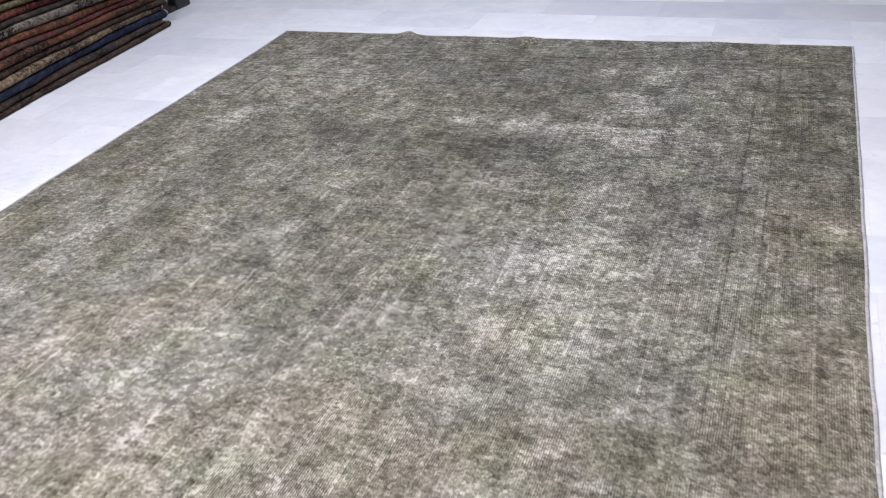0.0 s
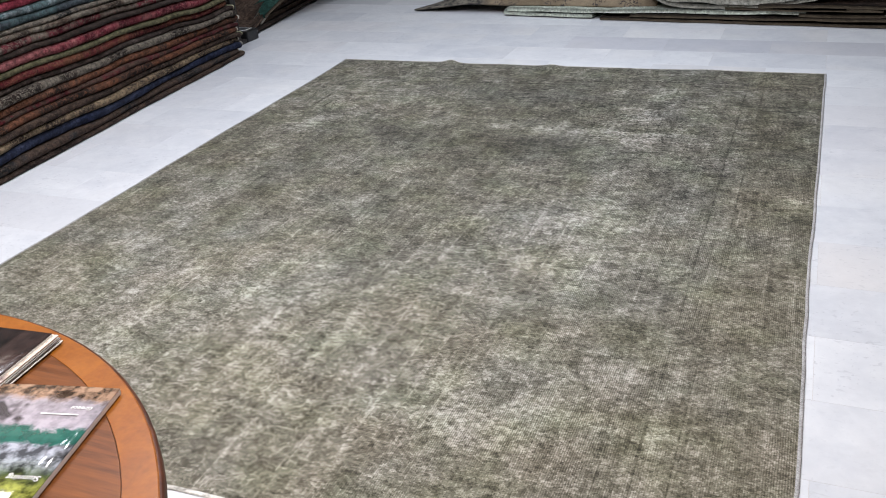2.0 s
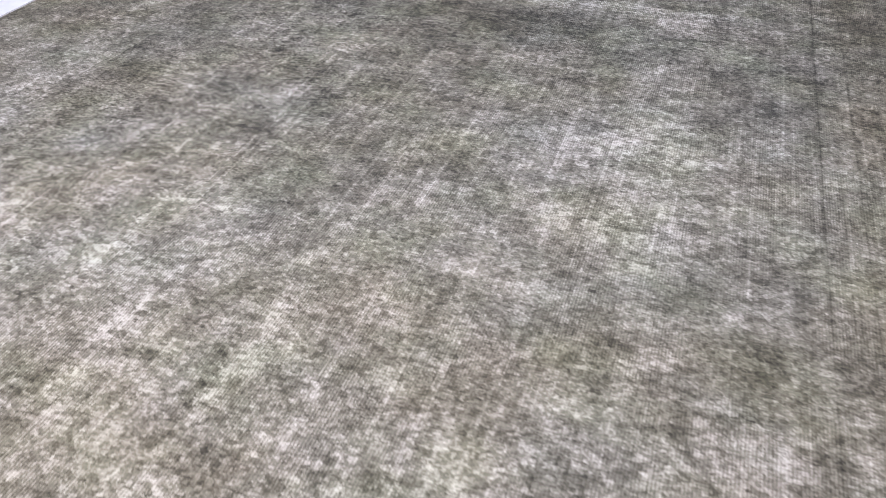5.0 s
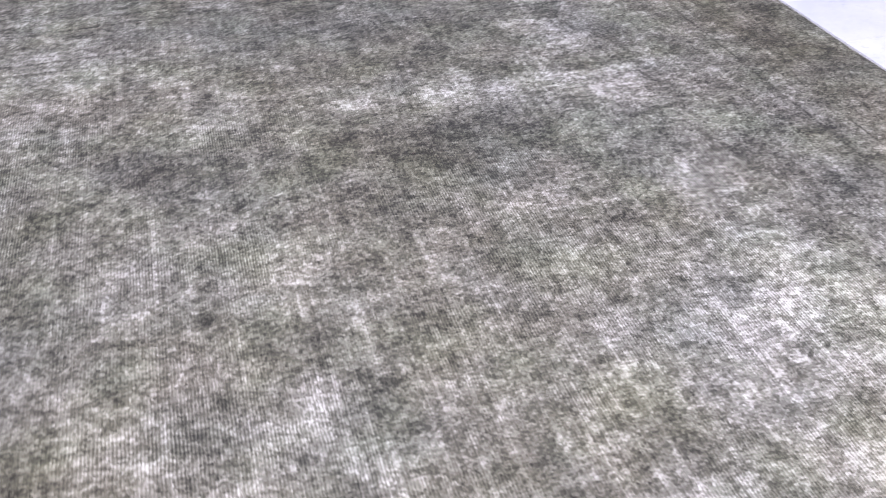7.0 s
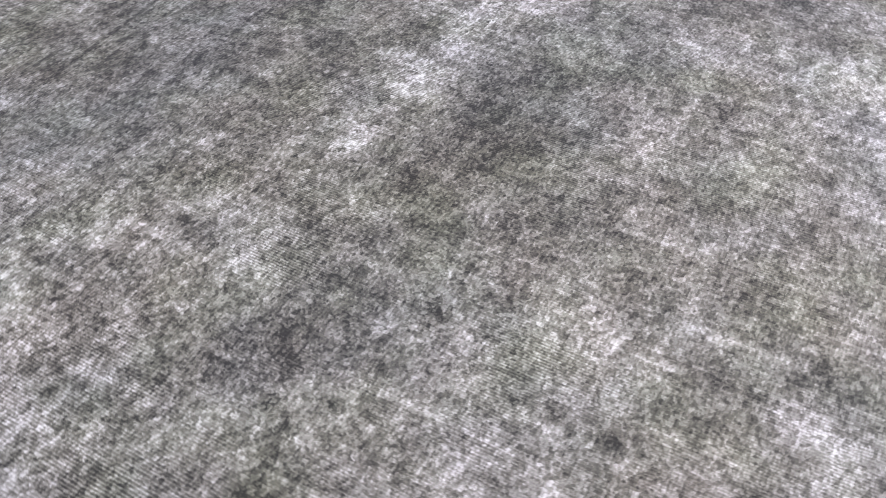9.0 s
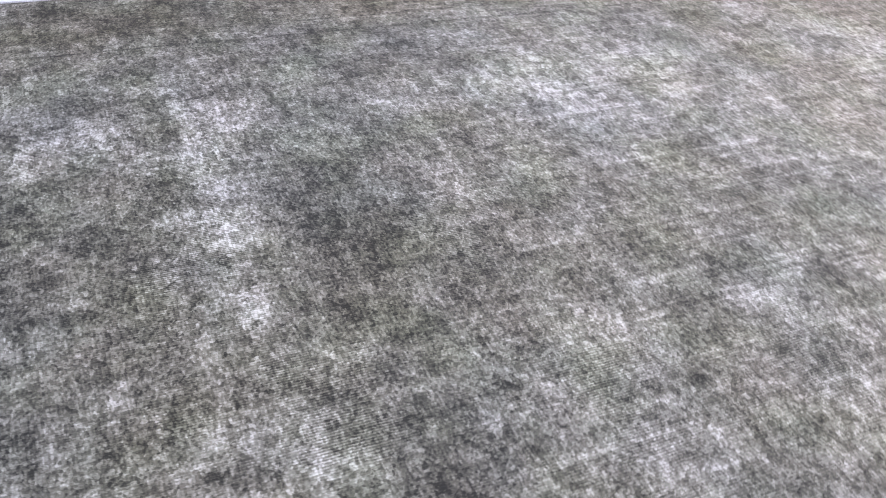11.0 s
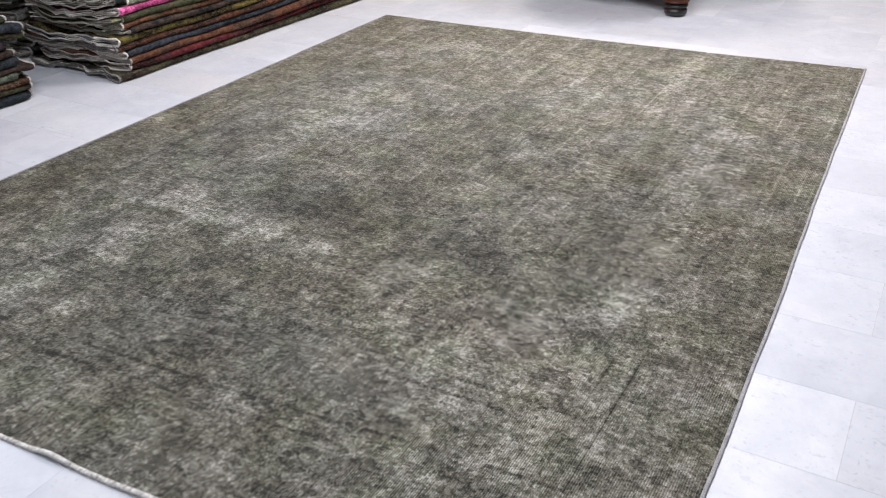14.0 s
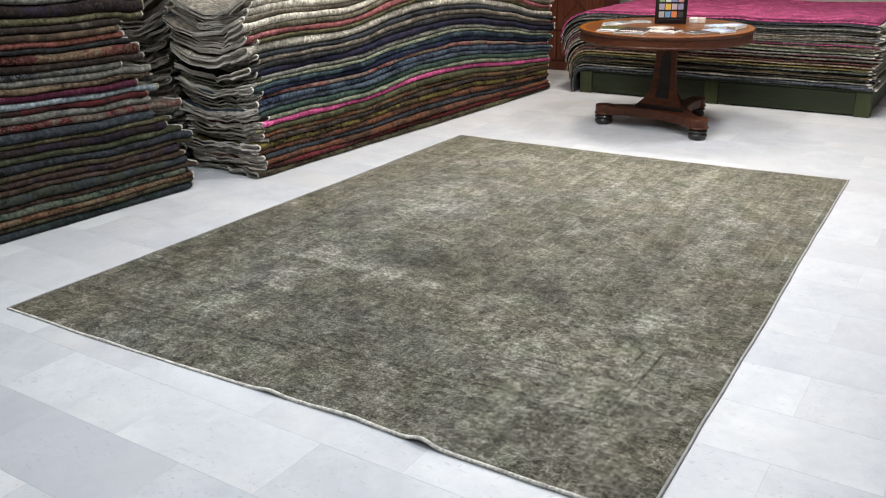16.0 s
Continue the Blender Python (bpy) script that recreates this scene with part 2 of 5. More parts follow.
    mauve = n.ramp(n.noise(1.0, 3, 0.62, n.scaled((3.4, 4.2, 0), (7, 4, 0), ragged)), [(0.48, 0.0), (0.68, 0.24)])
    teal = n.ramp(n.noise(1.0, 3, 0.62, n.scaled((4.0, 5.0, 0), (2, 13, 0), ragged)), [(0.52, 0.0), (0.72, 0.40)])
    colour = n.mix(mauve, colour, (1.0, 0.905, 0.915), "MULTIPLY")
    colour = n.mix(teal, colour, (0.86, 0.96, 0.95), "MULTIPLY")
    green = n.ramp(n.noise(5.0, 3, 0.6, n.scaled((1, 1, 1), (11, 3, 0))), [(0.44, 0.05), (0.68, 0.6)])
    colour = n.mix(green, colour, (0.92, 1.0, 0.83), "MULTIPLY")
    height = n.math("ADD", n.math("MULTIPLY", dash, 0.6), n.math("MULTIPLY_ADD", rib, 0.08, n.math("MULTIPLY", tuft, 0.5)))
    return n.finish(colour, 0.95, height, 0.55, 0.004, sheen=0.08, specular=0.15)


WORN_RUG = worn_rug()


def cloth(name, dark, light, scale=260.0, spec=0.15):
    n = Nodes(name)
    weave = n.noise(scale, 2, 0.6)
    spots = n.noise(22.0, 3, 0.6)
    tone = n.math("ADD", n.math("MULTIPLY", weave, 0.6), n.math("MULTIPLY", spots, 0.4))
    return n.finish(n.ramp(tone, [(0.34, dark), (0.66, light)]), 0.95, weave, 0.5, 0.002, specular=spec)


SELVEDGE = cloth("grey_selvedge", (0.20, 0.195, 0.19), (0.46, 0.455, 0.45))
BINDING = cloth("cream_binding", (0.26, 0.25, 0.22), (0.84, 0.81, 0.75), 110.0)
BACKING = cloth("pale_rug_backing", (0.09, 0.083, 0.070), (0.36, 0.335, 0.285), 120.0)
PALE_BACKING = cloth("cream_rug_backing", (0.40, 0.362, 0.315), (0.84, 0.775, 0.69), 120.0)
TAUPE_BACKING = cloth("taupe_rug_backing", (0.19, 0.168, 0.145), (0.52, 0.465, 0.41), 120.0)
OLIVE_BACKING = cloth("olive_rug_backing", (0.10, 0.10, 0.05), (0.33, 0.32, 0.19), 120.0)
SLATE_BACKING = cloth("slate_rug_backing", (0.06, 0.065, 0.075), (0.22, 0.225, 0.235), 120.0)
PALE_EDGE = cloth("cream_rug_edge", (0.46, 0.425, 0.37), (0.88, 0.83, 0.745), 160.0)
EDGES = [cloth("rug_edge", tuple(0.30 * c for c in tone), tone, 160.0) for tone in ((0.70, 0.66, 0.57), (0.48, 0.45, 0.38), (0.36, 0.35, 0.32), (0.38, 0.37, 0.24), (0.60, 0.57, 0.52))]

PILE = {}


def pile(base, second=None, third=None, style="plain"):
    """A stacked rug's pile. plain: over-dyed and mottled; floral: small motifs of other colours; striped: bands across it."""
    key = (base, second, third, style)
    if key in PILE:
        return PILE[key]
    n = Nodes("rug_pile")
    pick = n.random()
    shift = n.add("ShaderNodeCombineXYZ")
    for k, f in enumerate((17.0, 53.0, 29.0)):
        n.put(shift.inputs[k], n.math("MULTIPLY", pick, f))
    p = n.scaled((1, 1, 1), shift.outputs[0])
    second = second or tuple(min(1.0, c * 1.8 + 0.02) for c in base)
    third = third or tuple(c * 0.45 for c in base)
    cloud = n.noise(7.0, 4, 0.65, p, 0.4)
    grain = n.noise(150.0, 2, 0.6, p)
    tuft = n.noise(45.0, 3, 0.65, p)
    colour = n.ramp(n.math("ADD", n.math("MULTIPLY", cloud, 0.6), n.math("MULTIPLY", tuft, 0.4)), [(0.36, third), (0.50, base), (0.66, second)])
    # fields and borders of the design follow one another along the fold
    stretch = n.noise(1.0, 2, 0.55, n.scaled((4.2, 4.2, 0.6), shift.outputs[0]), 0.3)
    if style == "floral":
        colour = n.mix(n.ramp(stretch, [(0.50, 0.0), (0.53, 0.85)]), colour, n.ramp(tuft, [(0.42, tuple(0.6 * c for c in second)), (0.60, second)]))
        colour = n.mix(n.ramp(stretch, [(0.41, 0.85), (0.44, 0.0)]), colour, n.ramp(tuft, [(0.42, tuple(0.5 * c for c in third)), (0.62, third)]))
        pale = tuple(min(1.0, 1.0 * c + 0.015) for c in second)
        cell = n.voronoi(46.0, p)
        motif = n.ramp(n.math("ADD", cell.outputs["Distance"], n.math("MULTIPLY", tuft, 0.6)), [(0.54, 1.0), (0.58, 0.0)])
        colour = n.mix(motif, colour, n.ramp(cell.outputs["Color"], [(0.2, second), (0.4, third), (0.6, pale), (0.8, base)]))
        twig = n.math("ABSOLUTE", n.math("SUBTRACT", n.noise(30.0, 2, 0.5, p, 1.5), 0.5))
        colour = n.mix(n.ramp(twig, [(0.015, 0.8), (0.04, 0.0)]), colour, pale)
    if style == "striped":
        sep = n.add("ShaderNodeSeparateXYZ")
        n.put(sep.inputs[0], p)
        wave = n.math("SINE", n.math("MULTIPLY", n.math("ADD", sep.outputs[1], n.math("MULTIPLY", cloud, 0.03)), 62.0))
        colour = n.mix(n.ramp(wave, [(0.1, 0.0), (0.4, 0.75)]), colour, second)
    if style == "plain":
        colour = n.mix(n.ramp(stretch, [(0.40, 0.0), (0.62, 0.45)]), colour, tuple(0.75 * c + 0.012 for c in base))
    colour = n.mix(0.66, colour, n.ramp(n.math("ADD", n.math("MULTIPLY", grain, 0.5), n.math("MULTIPLY", tuft, 0.5)), [(0.38, 0.15), (0.60, 1.5)]), "MULTIPLY")
    PILE[key] = n.finish(colour, 0.95, n.math("ADD", n.math("MULTIPLY", tuft, 0.7), n.math("MULTIPLY", grain, 0.5)), 0.6, 0.006, specular=0.12)
    return PILE[key]


def wood(name, dark, light, rough=0.25, coat=0.3, along=(3.0, 40.0, 40.0), spec=0.3):
    n = Nodes(name)
    grain = n.noise(1.0, 5, 0.6, n.scaled(along), 0.8)
    pore = n.noise(1.0, 2, 0.5, n.scaled(tuple(5 * a for a in along)))
    tone = n.math("ADD", n.math("MULTIPLY", grain, 0.75), n.math("MULTIPLY", pore, 0.25))
    return n.finish(n.ramp(tone, [(0.32, dark), (0.68, light)]), n.ramp(grain, [(0.3, rough), (0.7, rough + 0.12)]), pore, 0.08, 0.001, coat=coat, specular=spec)


TABLE_WOOD = wood("polished_mahogany", (0.038, 0.011, 0.006), (0.115, 0.036, 0.014), 0.38, 0.05, spec=0.25)
TABLE_BAND = wood("satinwood_band", (0.20, 0.060, 0.006), (0.31, 0.105, 0.012), 0.30, 0.2, along=(30.0, 30.0, 30.0), spec=0.2)
TABLE_FIELD = wood("walnut_field", (0.075, 0.023, 0.006), (0.21, 0.072, 0.017), 0.30, 0.2, along=(5.0, 60.0, 30.0), spec=0.2)
EBONY = wood("ebonised_wood", (0.006, 0.005, 0.005), (0.022, 0.018, 0.016), 0.3)
CABINET_WOOD = wood("reddish_cabinet_wood", (0.050, 0.014, 0.007), (0.125, 0.038, 0.019), 0.4, 0.1, (40.0, 40.0, 3.0))
GREEN_WOOD = wood("green_painted_wood", (0.010, 0.015, 0.006), (0.030, 0.038, 0.015), 0.55, 0.0, (3.0, 50.0, 50.0))
GREEN_POST = wood("green_post_wood", (0.024, 0.032, 0.011), (0.052, 0.062, 0.022), 0.55, 0.0, (40.0, 40.0, 4.0))


def paint(name, colour, rough=0.5, vary=0.15, metal=0.0, scale=9.0):
    n = Nodes(name)
    low, high = (tuple(c * f for c in colour) for f in (1 - vary, 1 + vary))
    spots = n.noise(scale, 4, 0.6)
    return n.finish(n.ramp(spots, [(0.3, low), (0.7, high)]), n.ramp(spots, [(0.3, rough), (0.7, min(1.0, rough + 0.1))]), n.noise(scale * 12, 2), 0.08, 0.001, metal)


WALL = paint("wall_paint", (0.42, 0.40, 0.37), 0.8, 0.06, scale=2.0)
CEILING = paint("ceiling_paint", (0.74, 0.74, 0.73), 0.9, 0.03, scale=2.0)
BLACK = paint("black_plastic", (0.005, 0.005, 0.006), 0.3)
BLACK_METAL = paint("dark_metal", (0.013, 0.010, 0.009), 0.6, 0.3)
PAPER = paint("white_paper", (0.78, 0.77, 0.74), 0.5, 0.05)


def printed(name, stops, scale, gloss=0.2):
    """Glossy print: soft blotches of a few colours."""
    n = Nodes(name)
    mixed = n.math("ADD", n.math("MULTIPLY", n.noise(scale, 4, 0.65, None, 0.6), 0.8), n.math("MULTIPLY", n.noise(scale * 6, 2), 0.2))
    return n.finish(n.ramp(mixed, stops), gloss, specular=0.5)


# ---- building ----
def mesh(name, verts, faces, material, smooth=False):
    me = bpy.data.meshes.new(name)
    me.from_pydata([tuple(map(float, v)) for v in verts], [], faces)
    for m in material if isinstance(material, (list, tuple)) else (material,):
        me.materials.append(m)
    if smooth:
        me.polygons.foreach_set("use_smooth", [True] * len(me.polygons))
    me.update()
    return me


def thing(name, label, category, group="", kind="", at=None):
    ob = tagged(new(name), label, category, group, kind)
    ob.empty_display_size = 0.1
    if at is not None:
        ob.matrix_world = at
    return ob


def part(name, bm, material, parent, label="", smooth=False):
    """Links a bmesh or a mesh as one mesh object under a thing or under a part."""
    if isinstance(bm, bmesh.types.BMesh):
        me = bpy.data.meshes.new(name)
        bm.to_mesh(me)
        bm.free()
        me.materials.append(material)
        if smooth:
            me.polygons.foreach_set("use_smooth", [True] * len(me.polygons))
    else:
        me = bm
    ob = new(name, me)
    ob.parent = parent
    return tagged(ob, label)


def box(x0, x1, y0, y1, z0, z1, bevel=0.004, bm=None):
    bm = bm or bmesh.new()
    made = bmesh.ops.create_cube(bm, size=1.0, matrix=Matrix.Translation(((x0 + x1) / 2, (y0 + y1) / 2, (z0 + z1) / 2)) @ Matrix.Diagonal((x1 - x0, y1 - y0, z1 - z0, 1)))
    if bevel:
        edges = {e for v in made["verts"] for e in v.link_edges}
        bmesh.ops.bevel(bm, geom=list(edges), offset=bevel, segments=2, affect="EDGES", profile=0.5)
    return bm


def turned(profile, steps=40, bm=None):
    """A body of revolution from (radius, height) pairs."""
    bm = bm or bmesh.new()
    rings = [[bm.verts.new((r * math.cos(2 * math.pi * k / steps), r * math.sin(2 * math.pi * k / steps), z)) for k in range(steps)] for r, z in profile]
    for a, b in zip(rings, rings[1:]):
        for k in range(steps):
            bm.faces.new((a[k], a[(k + 1) % steps], b[(k + 1) % steps], b[k]))
    bm.faces.new(rings[0][::-1])
    bm.faces.new(rings[-1])
    return bm


def prism(outlines, bm=None):
    """Closed outlines (each at its own height) joined one above the other."""
    bm = bm or bmesh.new()
    rings = [[bm.verts.new((x, y, z)) for x, y in outline] for outline, z in outlines]
    for a, b in zip(rings, rings[1:]):
        for k in range(len(a)):
            bm.faces.new((a[k], a[(k + 1) % len(a)], b[(k + 1) % len(b)], b[k]))
    bm.faces.new(rings[0][::-1])
    bm.faces.new(rings[-1])
    return bm


def swept(sections, closed=True):
    """Vertices and faces of a loop of points carried through sections; both ends capped across the ribbon."""
    count, m = len(sections), len(sections[0])
    verts = [p for section in sections for p in section]
    faces = []
    for a in range(count - 1):
        for k in range(m if closed else m - 1):
            q = (k + 1) % m
            faces.append((a * m + k, a * m + q, (a + 1) * m + q, (a + 1) * m + k))
    half = m // 2
    sides = len(faces)
    for base, flip in ((0, True), ((count - 1) * m, False)):
        for k in range(half - 1):
            quad = (base + k, base + k + 1, base + m - 2 - k, base + m - 1 - k)
            faces.append(quad[::-1] if not flip else quad)
    return verts, faces, sides


def wobble(x, seed, scale=1.0):
    return noise.noise(Vector((x * scale, seed * 7.31, 0.37 * seed)))


# ---- room ----
X0, X1, Y0, Y1 = -5.4, 3.2, -4.4, 9.0


def flat_wall(name, x0, x1, y0, y1):
    ob = part(name, box(x0, x1, y0, y1, 0, CEIL, 0), WALL, None)
    tagged(ob, "plain taupe painted shop wall", "wall", kind="structure")


flat_wall("wall_south", X0 - 0.2, X1 + 0.2, Y0 - 0.2, Y0)
flat_wall("wall_north", X0 - 0.2, X1 + 0.2, Y1, Y1 + 0.2)
flat_wall("wall_west", X0 - 0.2, X0, Y0, Y1)
flat_wall("wall_east", X1, X1 + 0.2, Y0, Y1)
tagged(part("ceiling", box(X0 - 0.2, X1 + 0.2, Y0 - 0.2, Y1 + 0.2, CEIL, CEIL + 0.2, 0), CEILING, None), "plain white painted ceiling", "ceiling", kind="structure")
floor = part("floor", box(X0 - 0.2, X1 + 0.2, Y0 - 0.2, Y1 + 0.2, -0.2, -0.0005, 0), GROUT, None)
tagged(floor, "polished white marble tile floor in running bond", "floor", kind="structure")

# ---- the worn rug in the middle ----
RUG_L = 3.692

# rubbed (+) and thick (-) places: x, y, half width, half length, amount
NEAR_END = [
    (-1.93, 0.19, 0.043, 0.119, 0.111), (-1.17, 0.4, 0.098, 0.051, 0.085), (-1.96, 0.45, 0.051, 0.072, 0.0935), (-0.82, 0.46, 0.102, 0.06, 0.128), (-0.7, 0.56, 0.085, 0.025, 0.068),
    (-1.53, 0.66, 0.045, 0.085, 0.0935), (-1.64, 0.6, 0.043, 0.043, -0.0275), (-1.91, 0.65, 0.093, 0.06, 0.0595), (-1.8, 0.68, 0.034, 0.051, -0.033), (-2.66, 0.71, 0.051, 0.043, 0.085),
    (-0.53, 0.79, 0.051, 0.093, 0.051),
]
NEAR_HALF = [
    (-1.08, 0.86, 0.111, 0.038, 0.0595), (-1.66, 0.86, 0.051, 0.068, 0.0595), (-0.67, 0.87, 0.025, 0.019, 0.102), (-0.18, 0.89, 0.102, 0.043, 0.0425), (-1.52, 0.93, 0.068, 0.06, 0.0765),
    (-1.98, 0.95, 0.057, 0.057, 0.068), (-1.3, 0.99, 0.021, 0.025, 0.119), (-0.29, 1, 0.034, 0.06, -0.0275), (-0.88, 1.04, 0.06, 0.019, 0.0595), (-1.55, 1.1, 0.068, 0.025, 0.085),
    (-2.13, 1.16, 0.072, 0.064, -0.033), (-0.41, 1.17, 0.021, 0.102, -0.033), (-1.42, 1.21, 0.051, 0.085, -0.022), (-0.76, 1.26, 0.085, 0.074, 0.102), (-1.19, 1.26, 0.051, 0.025, 0.051),
    (-2.66, 1.35, 0.043, 0.043, 0.0765), (-2.27, 1.39, 0.051, 0.178, 0.0595), (-1.34, 1.43, 0.057, 0.065, -0.0385), (-1.17, 1.45, 0.145, 0.076, -0.0275),
]
MIDDLE = [
    (-2.15, 1.5, 0.076, 0.14, -0.044), (-1.65, 1.63, 0.032, 0.047, 0.085), (-0.66, 1.62, 0.051, 0.043, 0.102), (-1.99, 1.63, 0.043, 0.043, 0.085), (-0.81, 1.64, 0.077, 0.057, 0.136),
    (-1.62, 1.7, 0.119, 0.136, -0.033), (-2.18, 1.9, 0.111, 0.306, -0.033), (-1.27, 1.91, 0.064, 0.072, -0.044), (-1.65, 1.96, 0.025, 0.03, 0.085), (-0.72, 1.99, 0.068, 0.047, 0.102),
    (-0.08, 1.99, 0.043, 0.034, 0.17), (-2.4, 2.02, 0.043, 0.06, 0.068), (-1.98, 2.07, 0.042, 0.042, 0.085), (-1.15, 2.06, 0.043, 0.051, 0.0935), (-0.46, 2.06, 0.102, 0.178, -0.033),
]
FAR_HALF = [
    (-1.32, 2.22, 0.082, 0.121, -0.0173), (-2.64, 2.19, 0.068, 0.162, -0.0124), (-1.22, 2.36, 0.122, 0.13, -0.0173), (-1.9, 2.38, 0.079, 0.088, -0.0198), (-1.3, 2.37, 0.076, 0.076, -0.0223),
    (-2.34, 2.46, 0.06, 0.055, 0.0833), (-2.16, 2.48, 0.076, 0.068, -0.0173), (-1.79, 2.52, 0.028, 0.043, 0.102), (-0.82, 2.52, 0.093, 0.051, 0.136), (-2.47, 2.52, 0.034, 0.034, 0.0833),
    (-1.15, 2.59, 0.187, 0.077, 0.085), (-1.41, 2.57, 0.037, 0.026, 0.111), (-1.58, 2.59, 0.038, 0.021, 0.0935), (-1.04, 2.62, 0.043, 0.025, -0.0173), (-1.33, 2.64, 0.034, 0.025, -0.0149),
]
FAR_END = [
    (-1.65, 2.72, 0.025, 0.019, 0.085), (-0.79, 2.79, 0.059, 0.077, 0.128), (-0.52, 2.81, 0.102, 0.06, -0.0275), (-0.82, 2.94, 0.047, 0.034, 0.128), (-2.37, 3, 0.034, 0.025, 0.0935),
    (-0.5, 2.98, 0.051, 0.085, 0.102), (-1.78, 3.01, 0.153, 0.136, -0.022), (-2.03, 3.14, 0.034, 0.025, 0.0595), (-1.7, 3.14, 0.119, 0.102, -0.033), (-2.3, 3.19, 0.038, 0.025, 0.068),
    (-1.4, 3.2, 0.119, 0.076, -0.033), (-0.74, 3.21, 0.068, 0.081, 0.162), (-0.96, 3.21, 0.034, 0.034, 0.17), (-1.49, 3.47, 0.034, 0.019, 0.0595), (-1.82, 3.49, 0.025, 0.025, 0.068),
    (-1.12, 3.54, 0.025, 0.019, 0.051),
]
# broad tones: the bare near end, long streaks along the warp, the darker middle
BROAD = [
    (-1.30, 0.55, 0.90, 0.32, 0.05), (-2.0, 0.95, 0.35, 0.35, 0.05), (-0.80, 1.28, 0.40, 0.14, 0.05), (-1.28, 0.75, 0.02, 0.30, 0.09), (-1.50, 0.55, 0.03, 0.30, 0.06),
    (-1.94, 0.40, 0.03, 0.35, 0.07), (-1.16, 2.59, 0.45, 0.022, 0.08), (-1.55, 1.10, 0.12, 0.012, 0.10), (-0.70, 1.45, 0.05, 0.55, 0.05), (-0.14, 2.70, 0.12, 0.60, -0.05),
    (-2.62, 2.20, 0.10, 0.60, -0.03), (-0.80, 1.64, 0.28, 0.16, 0.06), (-0.80, 2.75, 0.16, 0.24, 0.03), (-2.32, 1.70, 0.08, 0.55, 0.06), (-1.20, 2.95, 0.32, 0.24, -0.06), (-1.20, 2.42, 0.30, 0.09, -0.05), (-1.34, 2.22, 0.40, 0.28, -0.03), (-2.14, 1.80, 0.10, 0.50, -0.05),
    (-1.90, 2.42, 0.26, 0.12, -0.05), (-1.36, 1.42, 0.14, 0.14, -0.05), (-2.30, 2.95, 0.35, 0.50, 0.06),
]
WORN = NEAR_END + NEAR_HALF + MIDDLE + FAR_HALF + FAR_END + BROAD


def rug_left(y):
    return -2.692 - 0.0215 * y + 0.005 * wobble(y, 3, 1.1) + 0.003 * wobble(y, 5, 5.0)


def rug_right(y):
    return float(np.interp(y, [0.0, 0.7, 1.3, 2.0, 2.8, 3.6], [-0.018, -0.010, -0.016, -0.008, 0.004, 0.010])) + 0.003 * wobble(y, 13, 1.3) + 0.003 * wobble(y, 15, 5.0)


def rug_far(x):
    return float(np.interp(x, [-2.7, -2.1, -1.8, -1.35, -0.95, -0.5, 0.0], [3.630, 3.636, 3.626, 3.648, 3.667, 3.681, 3.686])) + 0.004 * wobble(x, 9, 5.0)


def rug_near(x):
    return float(np.interp(x, [-2.7, -2.4, -2.1, -1.4, -0.5, 0.0], [-0.056, -0.034, -0.004, 0.026, 0.052, 0.056])) + 0.004 * wobble(x, 10, 6.0)


def rug_height(x, y):
    """The pile's top: two small puckers at the far end, and a soft unevenness."""
    rim = min(x - rug_left(y), rug_right(y) - x, y - rug_near(x), rug_far(x) - y)
    z = 0.004 + 0.005 * min(max(rim / 0.025, 0.0), 1.0) + 0.0015 * noise.noise(Vector((x * 3, y * 3, 1.0)))
    # the far end stands up a little off the floor
    z += 0.005 * min(max((-x - 0.9) / 0.9, 0.0), 1.0) * math.exp(-(((y - rug_far(x)) / 0.22) ** 2))
    for px, high, wide in ((-2.06, 0.017, 0.045), (-1.44, 0.009, 0.05), (-1.75, 0.004, 0.10), (-0.6, 0.003, 0.1)):
        z += high * math.exp(-(((x - px) / wide) ** 2)) * math.exp(-(((y - rug_far(x)) / 0.10) ** 2))
    return z


def rug_point(u, v):
    y = v * RUG_L
    x = rug_left(y) + (rug_right(y) - rug_left(y)) * u
    return x, rug_near(x) + (rug_far(x) - rug_near(x)) * v


